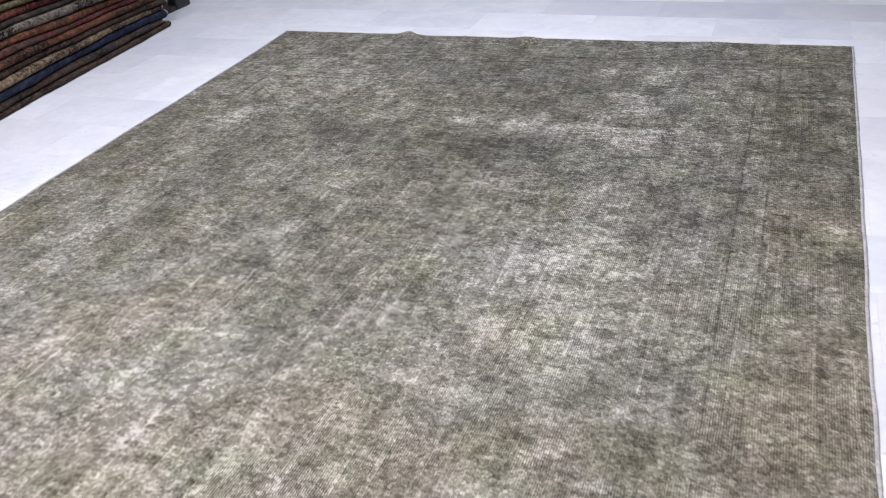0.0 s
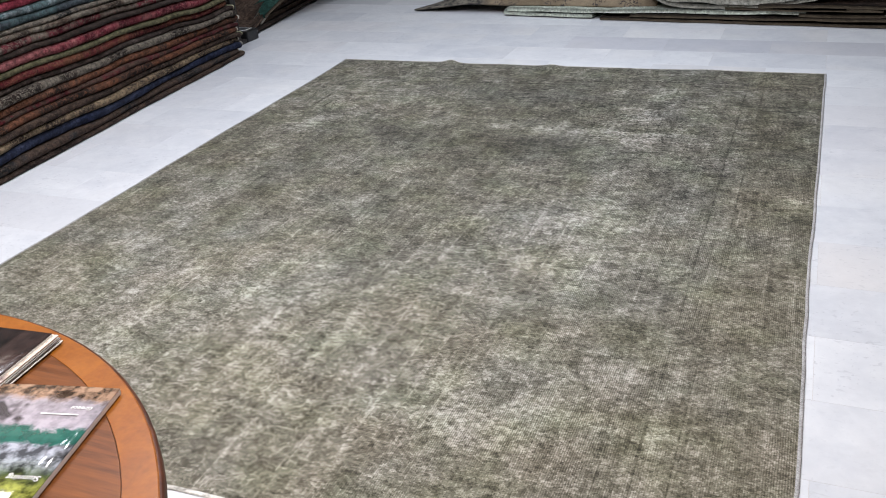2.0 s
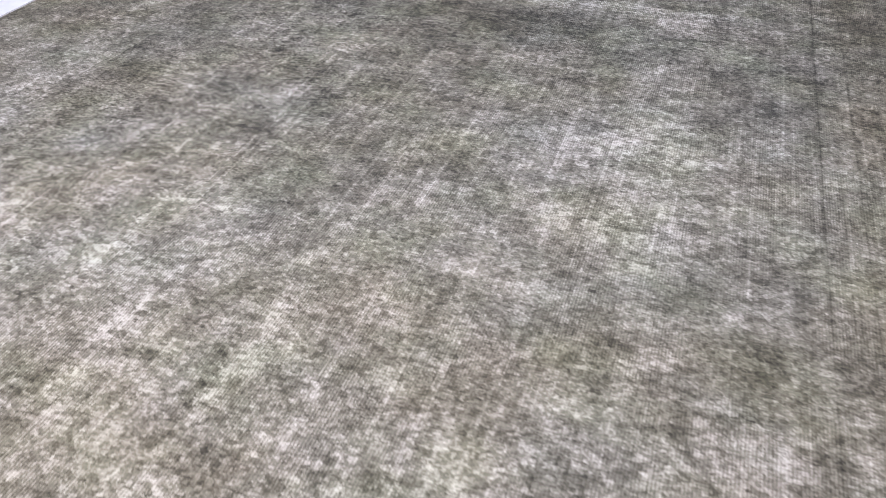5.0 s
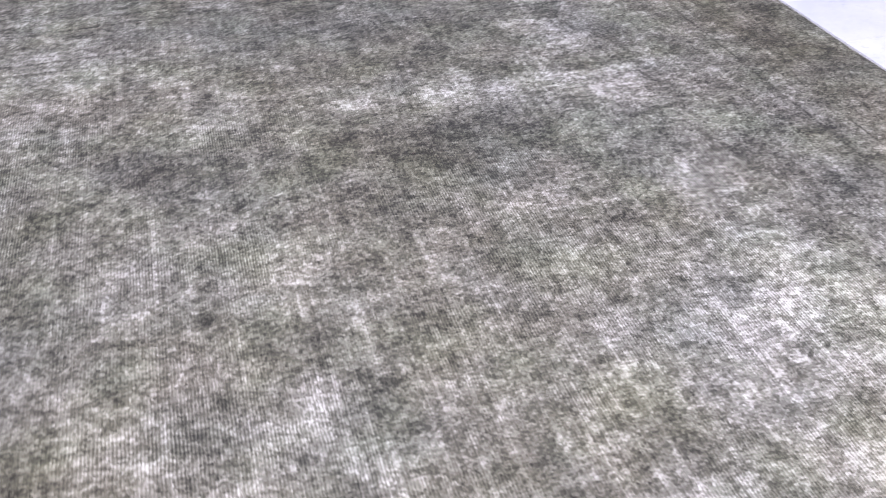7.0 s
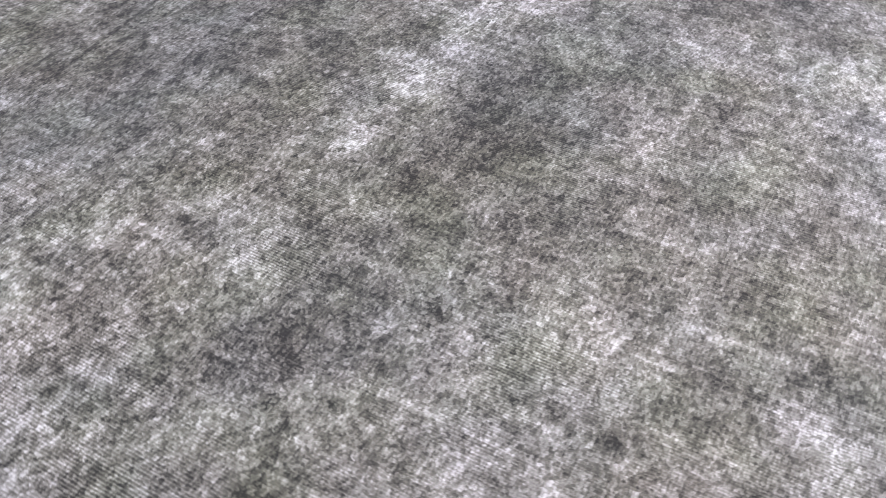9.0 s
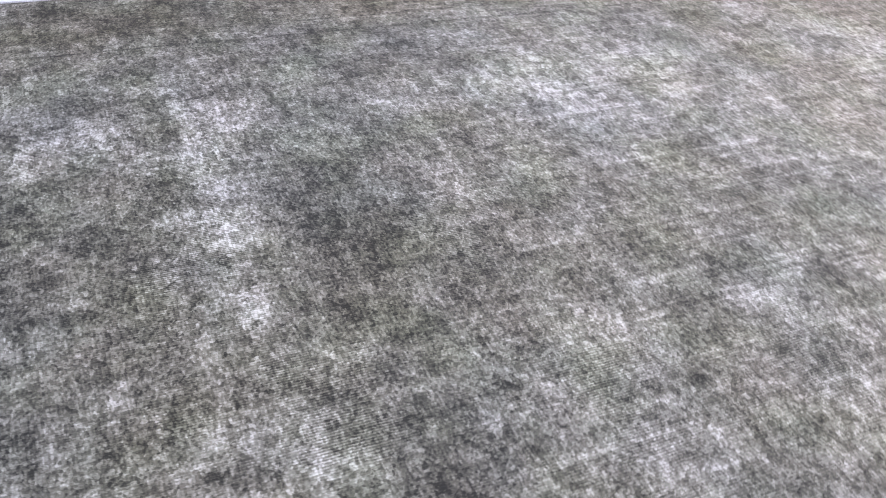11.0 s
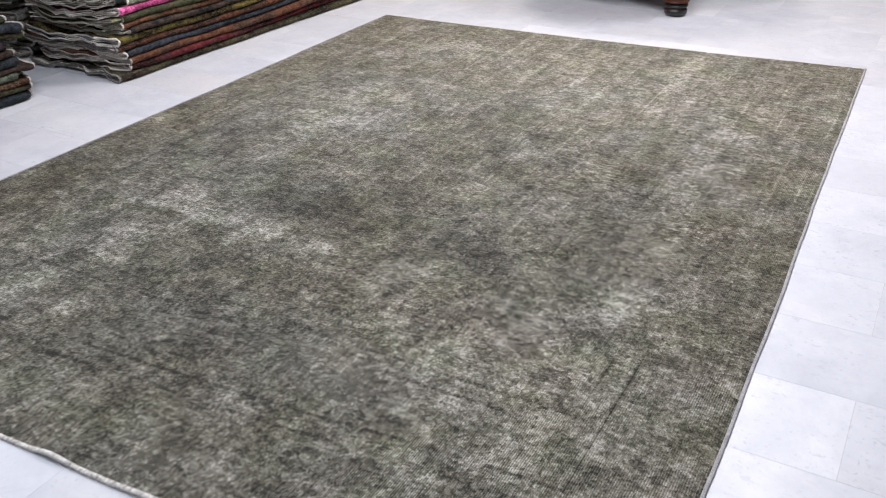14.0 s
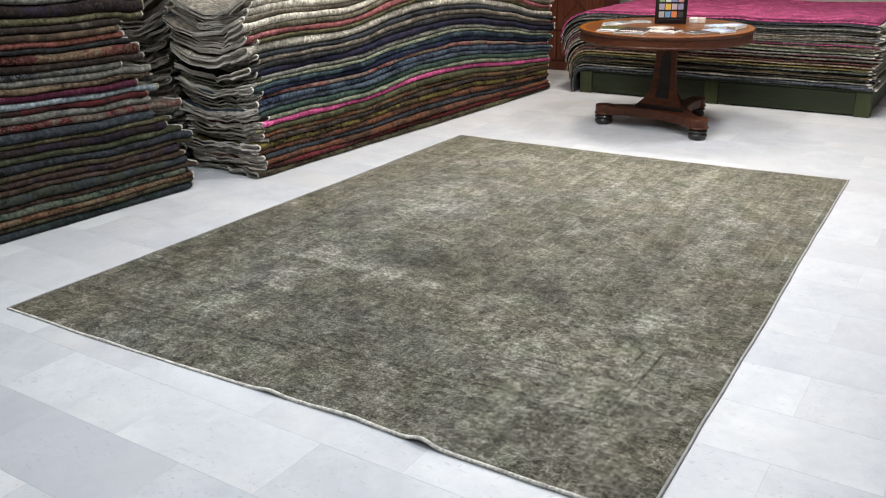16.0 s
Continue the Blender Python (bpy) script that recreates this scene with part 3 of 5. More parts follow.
def main_rug():
    rug = thing("area_rug", "large worn over-dyed grey olive rug lying on the marble floor", "rug")
    nx, ny = 135, 184
    verts, faces, wears, tints = [], [], [], []
    for j in range(ny + 1):
        for i in range(nx + 1):
            x, y = rug_point(i / nx, j / ny)
            verts.append((x, y, rug_height(x, y)))
            w = sum(a * math.exp(-(((x - cx) / sx) ** 2 + ((y - cy) / sy) ** 2) / 1.6) for cx, cy, sx, sy, a in WORN)
            w += 0.04 * (1 - min(1.0, y / 2.2)) - 0.02
            wears.append(w)
            cool = 0.20 * math.exp(-(((x + 0.72) / 0.32) ** 2 + ((y - 2.1) / 1.0) ** 2)) - 0.14 * max(0.0, 1 - y / 1.2) - 0.12 * max(0.0, (-x - 2.1) / 0.6) - 0.16 * max(0.0, min(1.0, (x + 0.35) / 0.1)) - 0.05
            tints.append(cool)
    for j in range(ny):
        for i in range(nx):
            a = j * (nx + 1) + i
            faces.append((a, a + 1, a + nx + 2, a + nx + 1))
    me = mesh("field", verts, faces, WORN_RUG, True)
    for name, values in (("wear", wears), ("tint", tints)):
        me.attributes.new(name, "FLOAT", "POINT").data.foreach_set("value", values)
    part("field", me, None, rug)

    def cord(name, points, broad, high, material, label):
        """A flat cord along an edge, lying on the floor."""
        sections = []
        for k, (x, y) in enumerate(points):
            a, b = points[max(k - 1, 0)], points[min(k + 1, len(points) - 1)]
            t = Vector((b[0] - a[0], b[1] - a[1], 0)).normalized()
            side = Vector((t.y, -t.x, 0))
            fuzz = 1 + 0.22 * noise.noise(Vector((x * 9, y * 9, 4.0))) + 0.40 * noise.noise(Vector((x * 170, y * 170, 8.0)))
            wide = broad * fuzz
            top = rug_height(x, y) - 0.004 + high * (0.85 + 0.15 * fuzz)
            low = max(0.0005, top - high - 0.003)
            base = Vector((x, y, 0))
            loop = [base - side * 0.006 + Vector((0, 0, top + 0.0012)), base + side * wide * 0.5 + Vector((0, 0, top + 0.001)), base + side * wide + Vector((0, 0, (top + low) / 2)),
                    base + side * wide * 0.8 + Vector((0, 0, low)), base + side * wide * 0.3 + Vector((0, 0, low)), base - side * 0.006 + Vector((0, 0, low))]
            sections.append(loop)
        verts, faces, _ = swept(sections)
        part(name, mesh(name, verts, faces, material, True), None, rug, label)

    m, e = 420, 1100
    cord("selvedge", [rug_point(1, k / m) for k in range(m + 1)], 0.0038, 0.0050, SELVEDGE, "grey overcast side cord")
    cord("selvedge", [rug_point(0, 1 - k / m) for k in range(m + 1)], 0.0038, 0.0050, SELVEDGE, "grey overcast side cord")
    cord("end_binding", [rug_point(1 - k / e, 1) for k in range(e + 1)], 0.0048, 0.0044, BINDING, "cream woven end finish")
    cord("end_binding", [rug_point(k / e, 0) for k in range(e + 1)], 0.0048, 0.0044, BINDING, "cream woven end finish")


main_rug()


# ---- stacks of folded rugs ----
class Stack:
    """Folded rugs laid on one another. The front runs from a to b on the floor; depth goes back from it, to the side of n."""

    def __init__(self, a, b, back, depth, swell, sag=0.0, lean=0.0):
        self.a, self.b = Vector((*a, 0)), Vector((*b, 0))
        self.along = (self.b - self.a).normalized()
        self.length = (self.b - self.a).length
        self.back = Vector((*back, 0)).normalized()
        self.depth, self.swell, self.sag, self.lean = depth, swell, sag, lean
        self.n = 52
        self.top = [0.002] * (self.n + 1)
        self.level = 0.0

    def rug(self, label, group, material, thick, seed, start=0.0, end=0.0, front=0.0, edge=None, backing=None):
        rng = random.Random(seed * 31 + 7)
        ob = thing("folded_rug", label, "rug", group)
        n, sheet = self.n, thick * 0.24
        lo = start + rng.uniform(-0.045, 0.060)
        hi = self.length - end - rng.uniform(-0.02, 0.05)
        push = front + rng.uniform(-0.010, 0.010)
        ph = rng.uniform(0, 50)
        outer, inner, tops = [], [], []
        for k in range(n + 1):
            f = k / n
            # stations crowd towards the ends
            s = lo + (hi - lo) * (0.5 - 0.5 * math.cos(math.pi * f))
            g = s / self.length
            gap = g * n
            i = min(max(int(gap), 0), n - 1)
            base = self.top[i] + (self.top[i + 1] - self.top[i]) * min(max(gap - i, 0), 1)
            local = thick * self.swell(g) * (1 + 0.24 * wobble(s, ph, 1.5) + 0.14 * wobble(s, ph + 3, 5.0) + 0.09 * wobble(s, ph + 4, 11.0))
            bow = push + 0.020 * wobble(s, ph + 5, 1.3) + 0.009 * wobble(s, ph + 9, 7.0) - self.lean * base
            fray = 0.012 * (1 - min(1.0, min(f, 1 - f) * 12))
            bow -= fray
            tops.append((g, base + local))

            def at(d, h, slack=1.0, s=s, base=base, local=local, bow=bow, g=g, f=f):
                u = min(max(d / self.depth, 0), 1)
                z = base + local * h
                ends = max(0.0, 1 - min(g, 1 - g) * 5)
                z -= self.sag * z * 4 * u * (1 - u) * (0.35 + 0.65 * ends)
                ripple = ((0.004 + 0.020 * ends) * wobble(u * 3 + g * 2 + base * 1.6, 20, 2.2) + 0.013 * ends * wobble(u * 8 + base * 5.0, 25, 1.0) + 0.004 * wobble(u * 3 + g * 2, ph + 20, 2.2) + 0.007 * ends * wobble(u * 21, ph + 27 + slack, 1.0)) * min(1.0, u * 4)
                tip = max(0.0, 1 - min(f, 1 - f) * 14) * (1 if f < 0.5 else -1)
                ragged = tip * (0.060 * wobble(u * 2.6, ph + 60 + slack, 1.0) + 0.020 * wobble(u * 9, ph + 70 + 5 * slack, 1.0))
                p = self.a + self.along * (s + ragged) - self.back * (bow - d)
                return Vector((p.x, p.y, max(0.001, z + ripple)))

            r = local * 0.55
            turn = [math.pi * q / 7 for q in range(8)]
            deep = self.depth * (0.96 + 0.03 * wobble(s, ph + 30, 1.5))
            steps = [deep * q for q in (1.0, 0.91, 0.82, 0.73, 0.64, 0.55, 0.46, 0.38, 0.30, 0.22, 0.15, 0.09)]
            loop = [at(d, 0.02) for d in steps]
            loop += [at(r - r * math.sin(t), 0.5 - 0.48 * math.cos(t)) for t in turn]
            loop += [at(d, 0.98) for d in reversed(steps)]
            back_in = [at(d, 0.98 - 0.24) for d in steps]
            back_in += [at(r - (r - sheet) * math.sin(t), 0.5 + 0.24 * math.cos(t)) for t in turn]
            back_in += [at(d, 0.02 + 0.24) for d in reversed(steps)]
            outer.append(loop + back_in)
            lag = 0.02 + 0.012 * wobble(s, ph + 44, 3.0)
            middle = [at(d, 0.31, 3.0) for d in steps] + [at(lag + r * 0.6, 0.32, 3.0), at(lag, 0.5, 3.0), at(lag + r * 0.6, 0.68, 3.0)] + [at(d, 0.69, 3.0) for d in reversed(steps)]
            inner.append(middle + [at(d, 0.53, 3.0) for d in steps] + [at(lag + r * 0.6, 0.52, 3.0), at(lag + r * 0.5, 0.5, 3.0), at(lag + r * 0.6, 0.48, 3.0)] + [at(d, 0.47, 3.0) for d in reversed(steps)])
        edge = edge or EDGES[rng.randrange(5)]
        verts, faces, sides = swept(outer)
        me = mesh("body", verts, faces, [material, edge, backing or BACKING], True)
        m = len(outer[0])
        slots = []
        for q in range(len(faces)):
            if q >= sides:
                slots.append(1)
            else:
                slots.append(2 if (q % m) >= m // 2 - 1 else 0)
        me.polygons.foreach_set("material_index", slots)
        part("body", me, None, ob)
        verts, faces, sides = swept(inner)
        me = mesh("inner_fold", verts, faces, [backing or BACKING, edge], True)
        me.polygons.foreach_set("material_index", [1 if q >= sides else 0 for q in range(len(faces))])
        part("inner_fold", me, None, ob, "folded-in layers with pale backing")
        # overcast cord round the near end of the fold
        for where, name in ((0, "end_cord"), (n, "end_cord")):
            loop = outer[where][:m // 2]
            other = outer[1 if where == 0 else n - 1][:m // 2]
            sections = []
            for q, p in enumerate(loop[9:-9]):
                t = (p - other[q + 9]).normalized()
                up = Vector((0, 0, 1))
                w = 0.0058 * (1 + 0.5 * noise.noise(p * 60))
                c = p + t * 0.002
                cross = t.cross(up).normalized()
                sections.append([c + t * w + up * 0.3 * w, c + up * w * 0.8 + cross * w, c - t * w, c - up * w * 0.8 - cross * w])
            v, fc, _ = swept(sections)
            part(name, mesh(name, v, fc, edge, True), None, ob, "pale overcast end cord")
        # the new top of the pile
        gs = [g for g, _ in tops]
        for i in range(self.n + 1):
            g = i / self.n
            z = float(np.interp(g, gs, [z for _, z in tops]))
            inside = gs[0] - 0.01 <= g <= gs[-1] + 0.01
            self.top[i] = max(self.top[i], z if inside else z - thick * 0.3)
        return ob


# colours of pile, darkest tones of real dyed wool
BROWN, DKBROWN, RUST, RED, ROSE = (0.061, 0.040, 0.029), (0.029, 0.020, 0.016), (0.122, 0.049, 0.026), (0.115, 0.019, 0.022), (0.216, 0.076, 0.076)
OLIVE, MOSS, SAGE, GREEN, TEAL = (0.083, 0.076, 0.040), (0.050, 0.056, 0.029), (0.137, 0.151, 0.108), (0.032, 0.054, 0.043), (0.054, 0.090, 0.094)
NAVY, SLATE, BLUE, PURPLE, CHARCOAL = (0.010, 0.014, 0.032), (0.040, 0.047, 0.056), (0.061, 0.083, 0.112), (0.030, 0.023, 0.042), (0.022, 0.022, 0.023)
GREY, TAUPE, BEIGE, PALEBLUE = (0.150, 0.148, 0.130), (0.145, 0.125, 0.100), (0.43, 0.40, 0.335), (0.24, 0.28, 0.30)
PINK, SALMON, MAROON, MUSTARD, TAN = (0.40, 0.072, 0.18), (0.245, 0.086, 0.072), (0.072, 0.012, 0.029), (0.144, 0.115, 0.032), (0.187, 0.137, 0.086)
GREIGE = (0.25, 0.228, 0.19)

WORDS = {
    BROWN: "brown", DKBROWN: "dark brown", RUST: "rust brown", RED: "dark red", ROSE: "rose red", OLIVE: "olive", MOSS: "moss green", SAGE: "sage green", GREEN: "dark green",
    TEAL: "teal", NAVY: "navy blue", SLATE: "slate grey", BLUE: "muted blue", PURPLE: "dark purple", CHARCOAL: "charcoal", GREY: "grey", TAUPE: "taupe", BEIGE: "beige",
    PALEBLUE: "pale blue", PINK: "bright pink", SALMON: "salmon", MAROON: "maroon", MUSTARD: "mustard", TAN: "tan", GREIGE: "greyish beige",
}


def lay(stack, rows, group, seed, where, scale=1.0, edge=None, deep=1.0, backing=None):
    """Rows of pile colour, thickness, and optionally a second colour for a motif, from the floor up."""
    for k, (colour, thick, *rest) in enumerate(rows):
        second = rest[0] if rest else None
        extra = rest[1] if len(rest) > 1 else {}
        dyed = tuple(c * deep for c in colour)
        mat = pile(dyed, second and tuple(c * deep for c in second), None, "floral" if second else "plain")
        what = f"{WORDS[colour]} {'patterned' if second else 'over-dyed'} wool rug folded in {where}"
        stack.rug(what, group, mat, thick * scale, seed + k, edge=edge if edge and (k > 8 or k % 2 == 1) else None, backing=backing[(k * 5 + k // 3) % len(backing)] if backing else None, **extra)


# beside the rug, under the pink-edged pile
stack_b = Stack((0.458, 1.648), (0.228, -1.985), (1, 0), 0.70, lambda g: 1.0 + 0.24 * max(0.0, math.sin(math.pi * min(max(g, 0.0), 1.0) ** 1.2)) ** 1.5 - 0.11 * g, 0.11)
ROWS_B = [
    (DKBROWN, 0.036, OLIVE), (DKBROWN, 0.036, RED), (BROWN, 0.036, RUST), (CHARCOAL, 0.030, SLATE), (DKBROWN, 0.034, RUST), (DKBROWN, 0.040, MUSTARD), (CHARCOAL, 0.028, BROWN),
    (OLIVE, 0.030, RUST), (OLIVE, 0.040, MOSS), (PINK, 0.036, None, {"start": 0.035}), (SAGE, 0.026), (GREEN, 0.040), (SLATE, 0.030, BLUE), (NAVY, 0.040, BLUE), (ROSE, 0.026, TAUPE), (NAVY, 0.030), (TEAL, 0.034, NAVY),
    (SAGE, 0.022), (GREY, 0.030), (PURPLE, 0.042, NAVY), (CHARCOAL, 0.034), (TAUPE, 0.036), (CHARCOAL, 0.026, SLATE), (BEIGE, 0.056), (OLIVE, 0.024), (ROSE, 0.038), (OLIVE, 0.036, TAUPE), (BEIGE, 0.040), (TAUPE, 0.030), (BEIGE, 0.044), (BEIGE, 0.036), (GREIGE, 0.040),
]
lay(stack_b, ROWS_B, "rugs stacked beside the worn rug", 100, "a tall stack", deep=1.15, edge=PALE_EDGE, backing=[PALE_BACKING, PALE_BACKING, TAUPE_BACKING, PALE_BACKING, TAUPE_BACKING, PALE_BACKING, OLIVE_BACKING, PALE_BACKING, SLATE_BACKING])

stack_c = Stack((0.665, 2.040), (0.870, 4.52), (1, 0), 0.75, lambda g: 1.0 + 0.12 * g, 0.05)
UP = {"start": 0.22}
ROWS_C = [
    (GREEN, 0.048, SLATE), (BROWN, 0.030, OLIVE), (RUST, 0.026, TAN), (GREEN, 0.040, SAGE), (BROWN, 0.026), (MOSS, 0.052, SLATE, {"start": -0.04}), (BROWN, 0.026), (PURPLE, 0.040, BROWN), (BROWN, 0.028, OLIVE),
    (CHARCOAL, 0.040, SLATE), (MOSS, 0.038, None, {"start": 0.04}), (PURPLE, 0.040, DKBROWN, {"start": 0.09}), (OLIVE, 0.026, None, {"start": 0.14}), (SLATE, 0.046, None, {"start": 0.16}), (RED, 0.040, TAUPE, {"start": 0.07}), (GREY, 0.042, None, UP),
    (RED, 0.030, DKBROWN, UP), (PALEBLUE, 0.034, None, {"start": 0.20}), (MAROON, 0.034, None, {"start": 0.28}), (BROWN, 0.036, TAN, UP), (GREY, 0.036, None, UP), (SLATE, 0.030, GREY, {"start": 0.34}),
    (DKBROWN, 0.036, None, UP), (RED, 0.052, TAN, UP), (CHARCOAL, 0.024, None, UP), (RUST, 0.034, SALMON, {"start": 0.30}), (TAN, 0.030, BROWN, {"start": 0.30}), (TAUPE, 0.036, DKBROWN, {"start": 0.30}), (OLIVE, 0.034, None, UP), (PURPLE, 0.070, DKBROWN, {"start": 0.20}),
    (GREY, 0.040, None, UP), (TAUPE, 0.040, None, UP),
]
lay(stack_c, ROWS_C, "rugs stacked by the stacked rugs' corner", 200, "a tall uneven stack", deep=0.77)

stack_e = Stack((1.25, 1.60), (1.20, -1.2), (1, 0), 0.75, lambda g: 1.0, 0.12)
ROWS_E = [(c, 0.048) for c in (CHARCOAL, DKBROWN, MOSS, TAUPE, GREY, SLATE, GREY, TAUPE, OLIVE, GREY, TAUPE, SLATE, GREY, TAUPE, MOSS, GREY, GREEN, TAUPE, GREY, SLATE, TAUPE, GREY, BROWN, SALMON, GREY, TAUPE)]
lay(stack_e, ROWS_E, "rugs stacked behind", 300, "a stack behind", edge=TAUPE_BACKING, deep=1.3, backing=[TAUPE_BACKING, BACKING, TAUPE_BACKING, SLATE_BACKING])

stack_l = Stack((-3.565, 3.672), (-3.28, 0.6), (-1, 0), 0.75, lambda g: 1.0 + 0.10 * math.sin(2.6 * g), 0.04, 0.04)
CRIMSON, WINE, JADE = (0.145, 0.018, 0.030), (0.090, 0.014, 0.018), (0.014, 0.046, 0.037)
WORDS.update({CRIMSON: "crimson red", JADE: "jade green", WINE: "wine red"})
ROWS_L = [
    (DKBROWN, 0.030, BROWN), (CHARCOAL, 0.044, BROWN), (NAVY, 0.050), (DKBROWN, 0.042, TAN), (DKBROWN, 0.040, BROWN), (DKBROWN, 0.040, RUST), (WINE, 0.030, BROWN), (DKBROWN, 0.040, RUST), (DKBROWN, 0.046, TAUPE), (DKBROWN, 0.028),
    (WINE, 0.046, RUST), (OLIVE, 0.028), (CRIMSON, 0.056, ROSE), (DKBROWN, 0.026), (CRIMSON, 0.050, TAUPE), (BROWN, 0.030, TAUPE), (CHARCOAL, 0.028, TAUPE), (TEAL, 0.040, SLATE), (PALEBLUE, 0.040, TEAL), (CRIMSON, 0.046), (OLIVE, 0.020), (NAVY, 0.036, BLUE), (BROWN, 0.036, RUST),
    (CHARCOAL, 0.036), (RUST, 0.04, TAN), (MOSS, 0.04), (WINE, 0.04, TAN),
]
lay(stack_l, ROWS_L, "rugs stacked along the opposite side", 400, "a tall stack", 0.86, deep=0.9)


def sheet_rug(name, label, group, path, across, thick, material, edge, close=True):
    """A single layer of rug: a path of points in the upright plane, carried along across (a vector), with a thickness."""
    ob = thing(name, label, "rug", group)
    steps = 14
    tangents = [(path[min(k + 1, len(path) - 1)] - path[max(k - 1, 0)]).normalized() for k in range(len(path))]
    side = across.normalized()
    seed = (sum(map(ord, label)) % 97) * 0.37 + path[0].z * 40
    sections = []
    for j in range(steps + 1):
        f = j / steps
        loop = []
        for sign in (1, -1):
            pts = list(zip(path, tangents))
            for p, t in pts if sign == 1 else reversed(pts):
                up = side.cross(t).normalized()
                q = Vector((p.x, p.z, seed))
                wave = 0.006 * noise.noise(p * 3.0 + side * f * 2 + Vector((seed, 0, 0))) + 0.003 * noise.noise(q * 11.0)
                lip = side * (0.020 * noise.noise(q * 2.3) + 0.009 * noise.noise(q * 15.0)) * max(0.0, 1 - 4 * f)
                loop.append(p + across * f + lip + up * sign * thick * (0.5 + 0.18 * noise.noise(q * 6.0)) + Vector((0, 0, wave)))
        sections.append(loop)
    verts, faces, sides = swept(sections)
    for v in verts:
        v.z = max(v.z, 0.002)
    me = mesh("body", verts, faces, [material, edge], True)
    me.polygons.foreach_set("material_index", [1 if q >= sides else 0 for q in range(len(faces))])
    part("body", me, None, ob)
    return ob


def curve(points, steps=8):
    """A smooth line through a few points."""
    pts = [Vector(p) for p in points]
    pts = [pts[0] * 2 - pts[1]] + pts + [pts[-1] * 2 - pts[-2]]
    out = []
    for a, b, c, d in zip(pts, pts[1:], pts[2:], pts[3:]):
        for q in range(steps):
            t = q / steps
            out.append(0.5 * (2 * b + (c - a) * t + (2 * a - 5 * b + 4 * c - d) * t * t + (3 * b - a - 3 * c + d) * t ** 3))
    return out + [pts[-2]]


# ---- platform with the pink-topped pile ----
def platform():
    ob = thing("wooden_platform", "low green painted wooden platform under a rug pile", "platform")
    front, back = -1.975, -3.75
    for x in (-2.535, -1.34, -0.185):
        part("post", box(x, x + 0.115, front - 0.10, front, 0, 0.195, 0.004), GREEN_POST, ob)
        part("post", box(x, x + 0.115, back, back + 0.10, 0, 0.195, 0.004), GREEN_POST, ob)
    for a, b in ((-2.42, -1.34), (-1.225, -0.185)):
        part("front_board", box(a + 0.002, b - 0.002, front - 0.045, front - 0.015, 0.012, 0.19, 0.003), GREEN_WOOD, ob)
    for x in (-2.52, -0.11):
        part("side_board", box(x, x + 0.03, back + 0.102, front - 0.102, 0.012, 0.19, 0.003), GREEN_WOOD, ob)
    part("deck", box(-2.535, -0.07, back, front, 0.1955, 0.212, 0.003), GREEN_WOOD, ob)


platform()

ROWS_D = [
    SLATE, BLUE, SLATE, CHARCOAL, GREY, NAVY, OLIVE, CHARCOAL, DKBROWN, MUSTARD, PURPLE, CHARCOAL, SAGE, OLIVE, RUST, TAUPE, MUSTARD, SALMON, TAN, TAUPE, ROSE, TAN, GREY, TAUPE, TAN, MAROON, GREY, TAUPE,
    SAGE, BROWN, GREY, TAN, CHARCOAL, PINK, GREY, TAUPE, DKBROWN, GREY, TAN, SLATE, TAUPE, CHARCOAL, GREY, SAGE, DKBROWN, GREY, SLATE, CHARCOAL, GREY, SLATE, PURPLE,
]


def draped_pile():
    z, count = 0.214, len(ROWS_D) + 1
    for i, colour in enumerate(ROWS_D + [PINK]):
        rng = random.Random(900 + i)
        top = i == count - 1
        tone = colour if colour == PINK else tuple(0.78 * min(0.4, 1.7 * c) + 0.22 * g for c, g in zip(colour, (0.135, 0.120, 0.105)))
        thick = 0.018 if top else rng.uniform(0.0065, 0.0140) * (0.55 if colour in (PINK, RUST, MUSTARD, MAROON, ROSE) else 1.0)
        f = i / count
        zc = z + thick / 2
        left = -2.53 + rng.uniform(-0.035, 0.04)
        rx = -0.03 + 0.16 * f
        low = max(0.015, 0.02 + 0.58 * max(0.0, f - 0.12) + rng.uniform(-0.05, 0.05))
        ry = max(0.10, zc - max(low, 0.20) * 0.9) * 0.75

        def heave(x, zc=zc, i=i, f=f):
            return zc + 0.022 * f * wobble(x, 60, 1.5) + 0.010 * f * wobble(x, 61, 4.0) + 0.0035 * min(1.0, 4 * f) * wobble(x, i + 90, 5.0)

        pts = [Vector((left + (-0.16 - left) * k / 24, 0, heave(left + (-0.16 - left) * k / 24))) for k in range(25)]
        drop = heave(-0.16)
        pts += [Vector((-0.16 + (rx + 0.16) * math.sin(a), 0, drop - ry * (1 - math.cos(a)))) for a in (0.25, 0.5, 0.75, 1.0, 1.25, 1.5)]
        if pts[-1].z > low + 0.04:
            pts.append(Vector((rx + 0.006, 0, (pts[-1].z + low) / 2)))
            pts.append(Vector((rx + rng.uniform(0.0, 0.015), 0, low)))
        y = -1.958 + rng.uniform(-0.034, 0.022)
        for p in pts:
            p.y = y
        word = "bright pink over-dyed rug spread on top of the platform pile" if top else f"{WORDS[colour]} flat wool rug lying in the platform pile"
        rug = sheet_rug("flat_rug", word, "rugs on the green platform", pts, Vector((0, -1.80, 0)), thick * 0.93, pile(tone, style="striped" if i % 4 == 1 and not top else "plain"), pile(tone))
        # pale ragged end
        if not top:
            zl = pts[0].z
            part("end_fringe", box(left - rng.uniform(0.006, 0.022), left + 0.014, -3.72, y + 0.004, zl - thick * 0.42, zl + thick * 0.5, 0.0015), (PALE_EDGE, EDGES[1], EDGES[0], EDGES[2])[i % 4], rug, "pale woven end")
        z += thick


draped_pile()


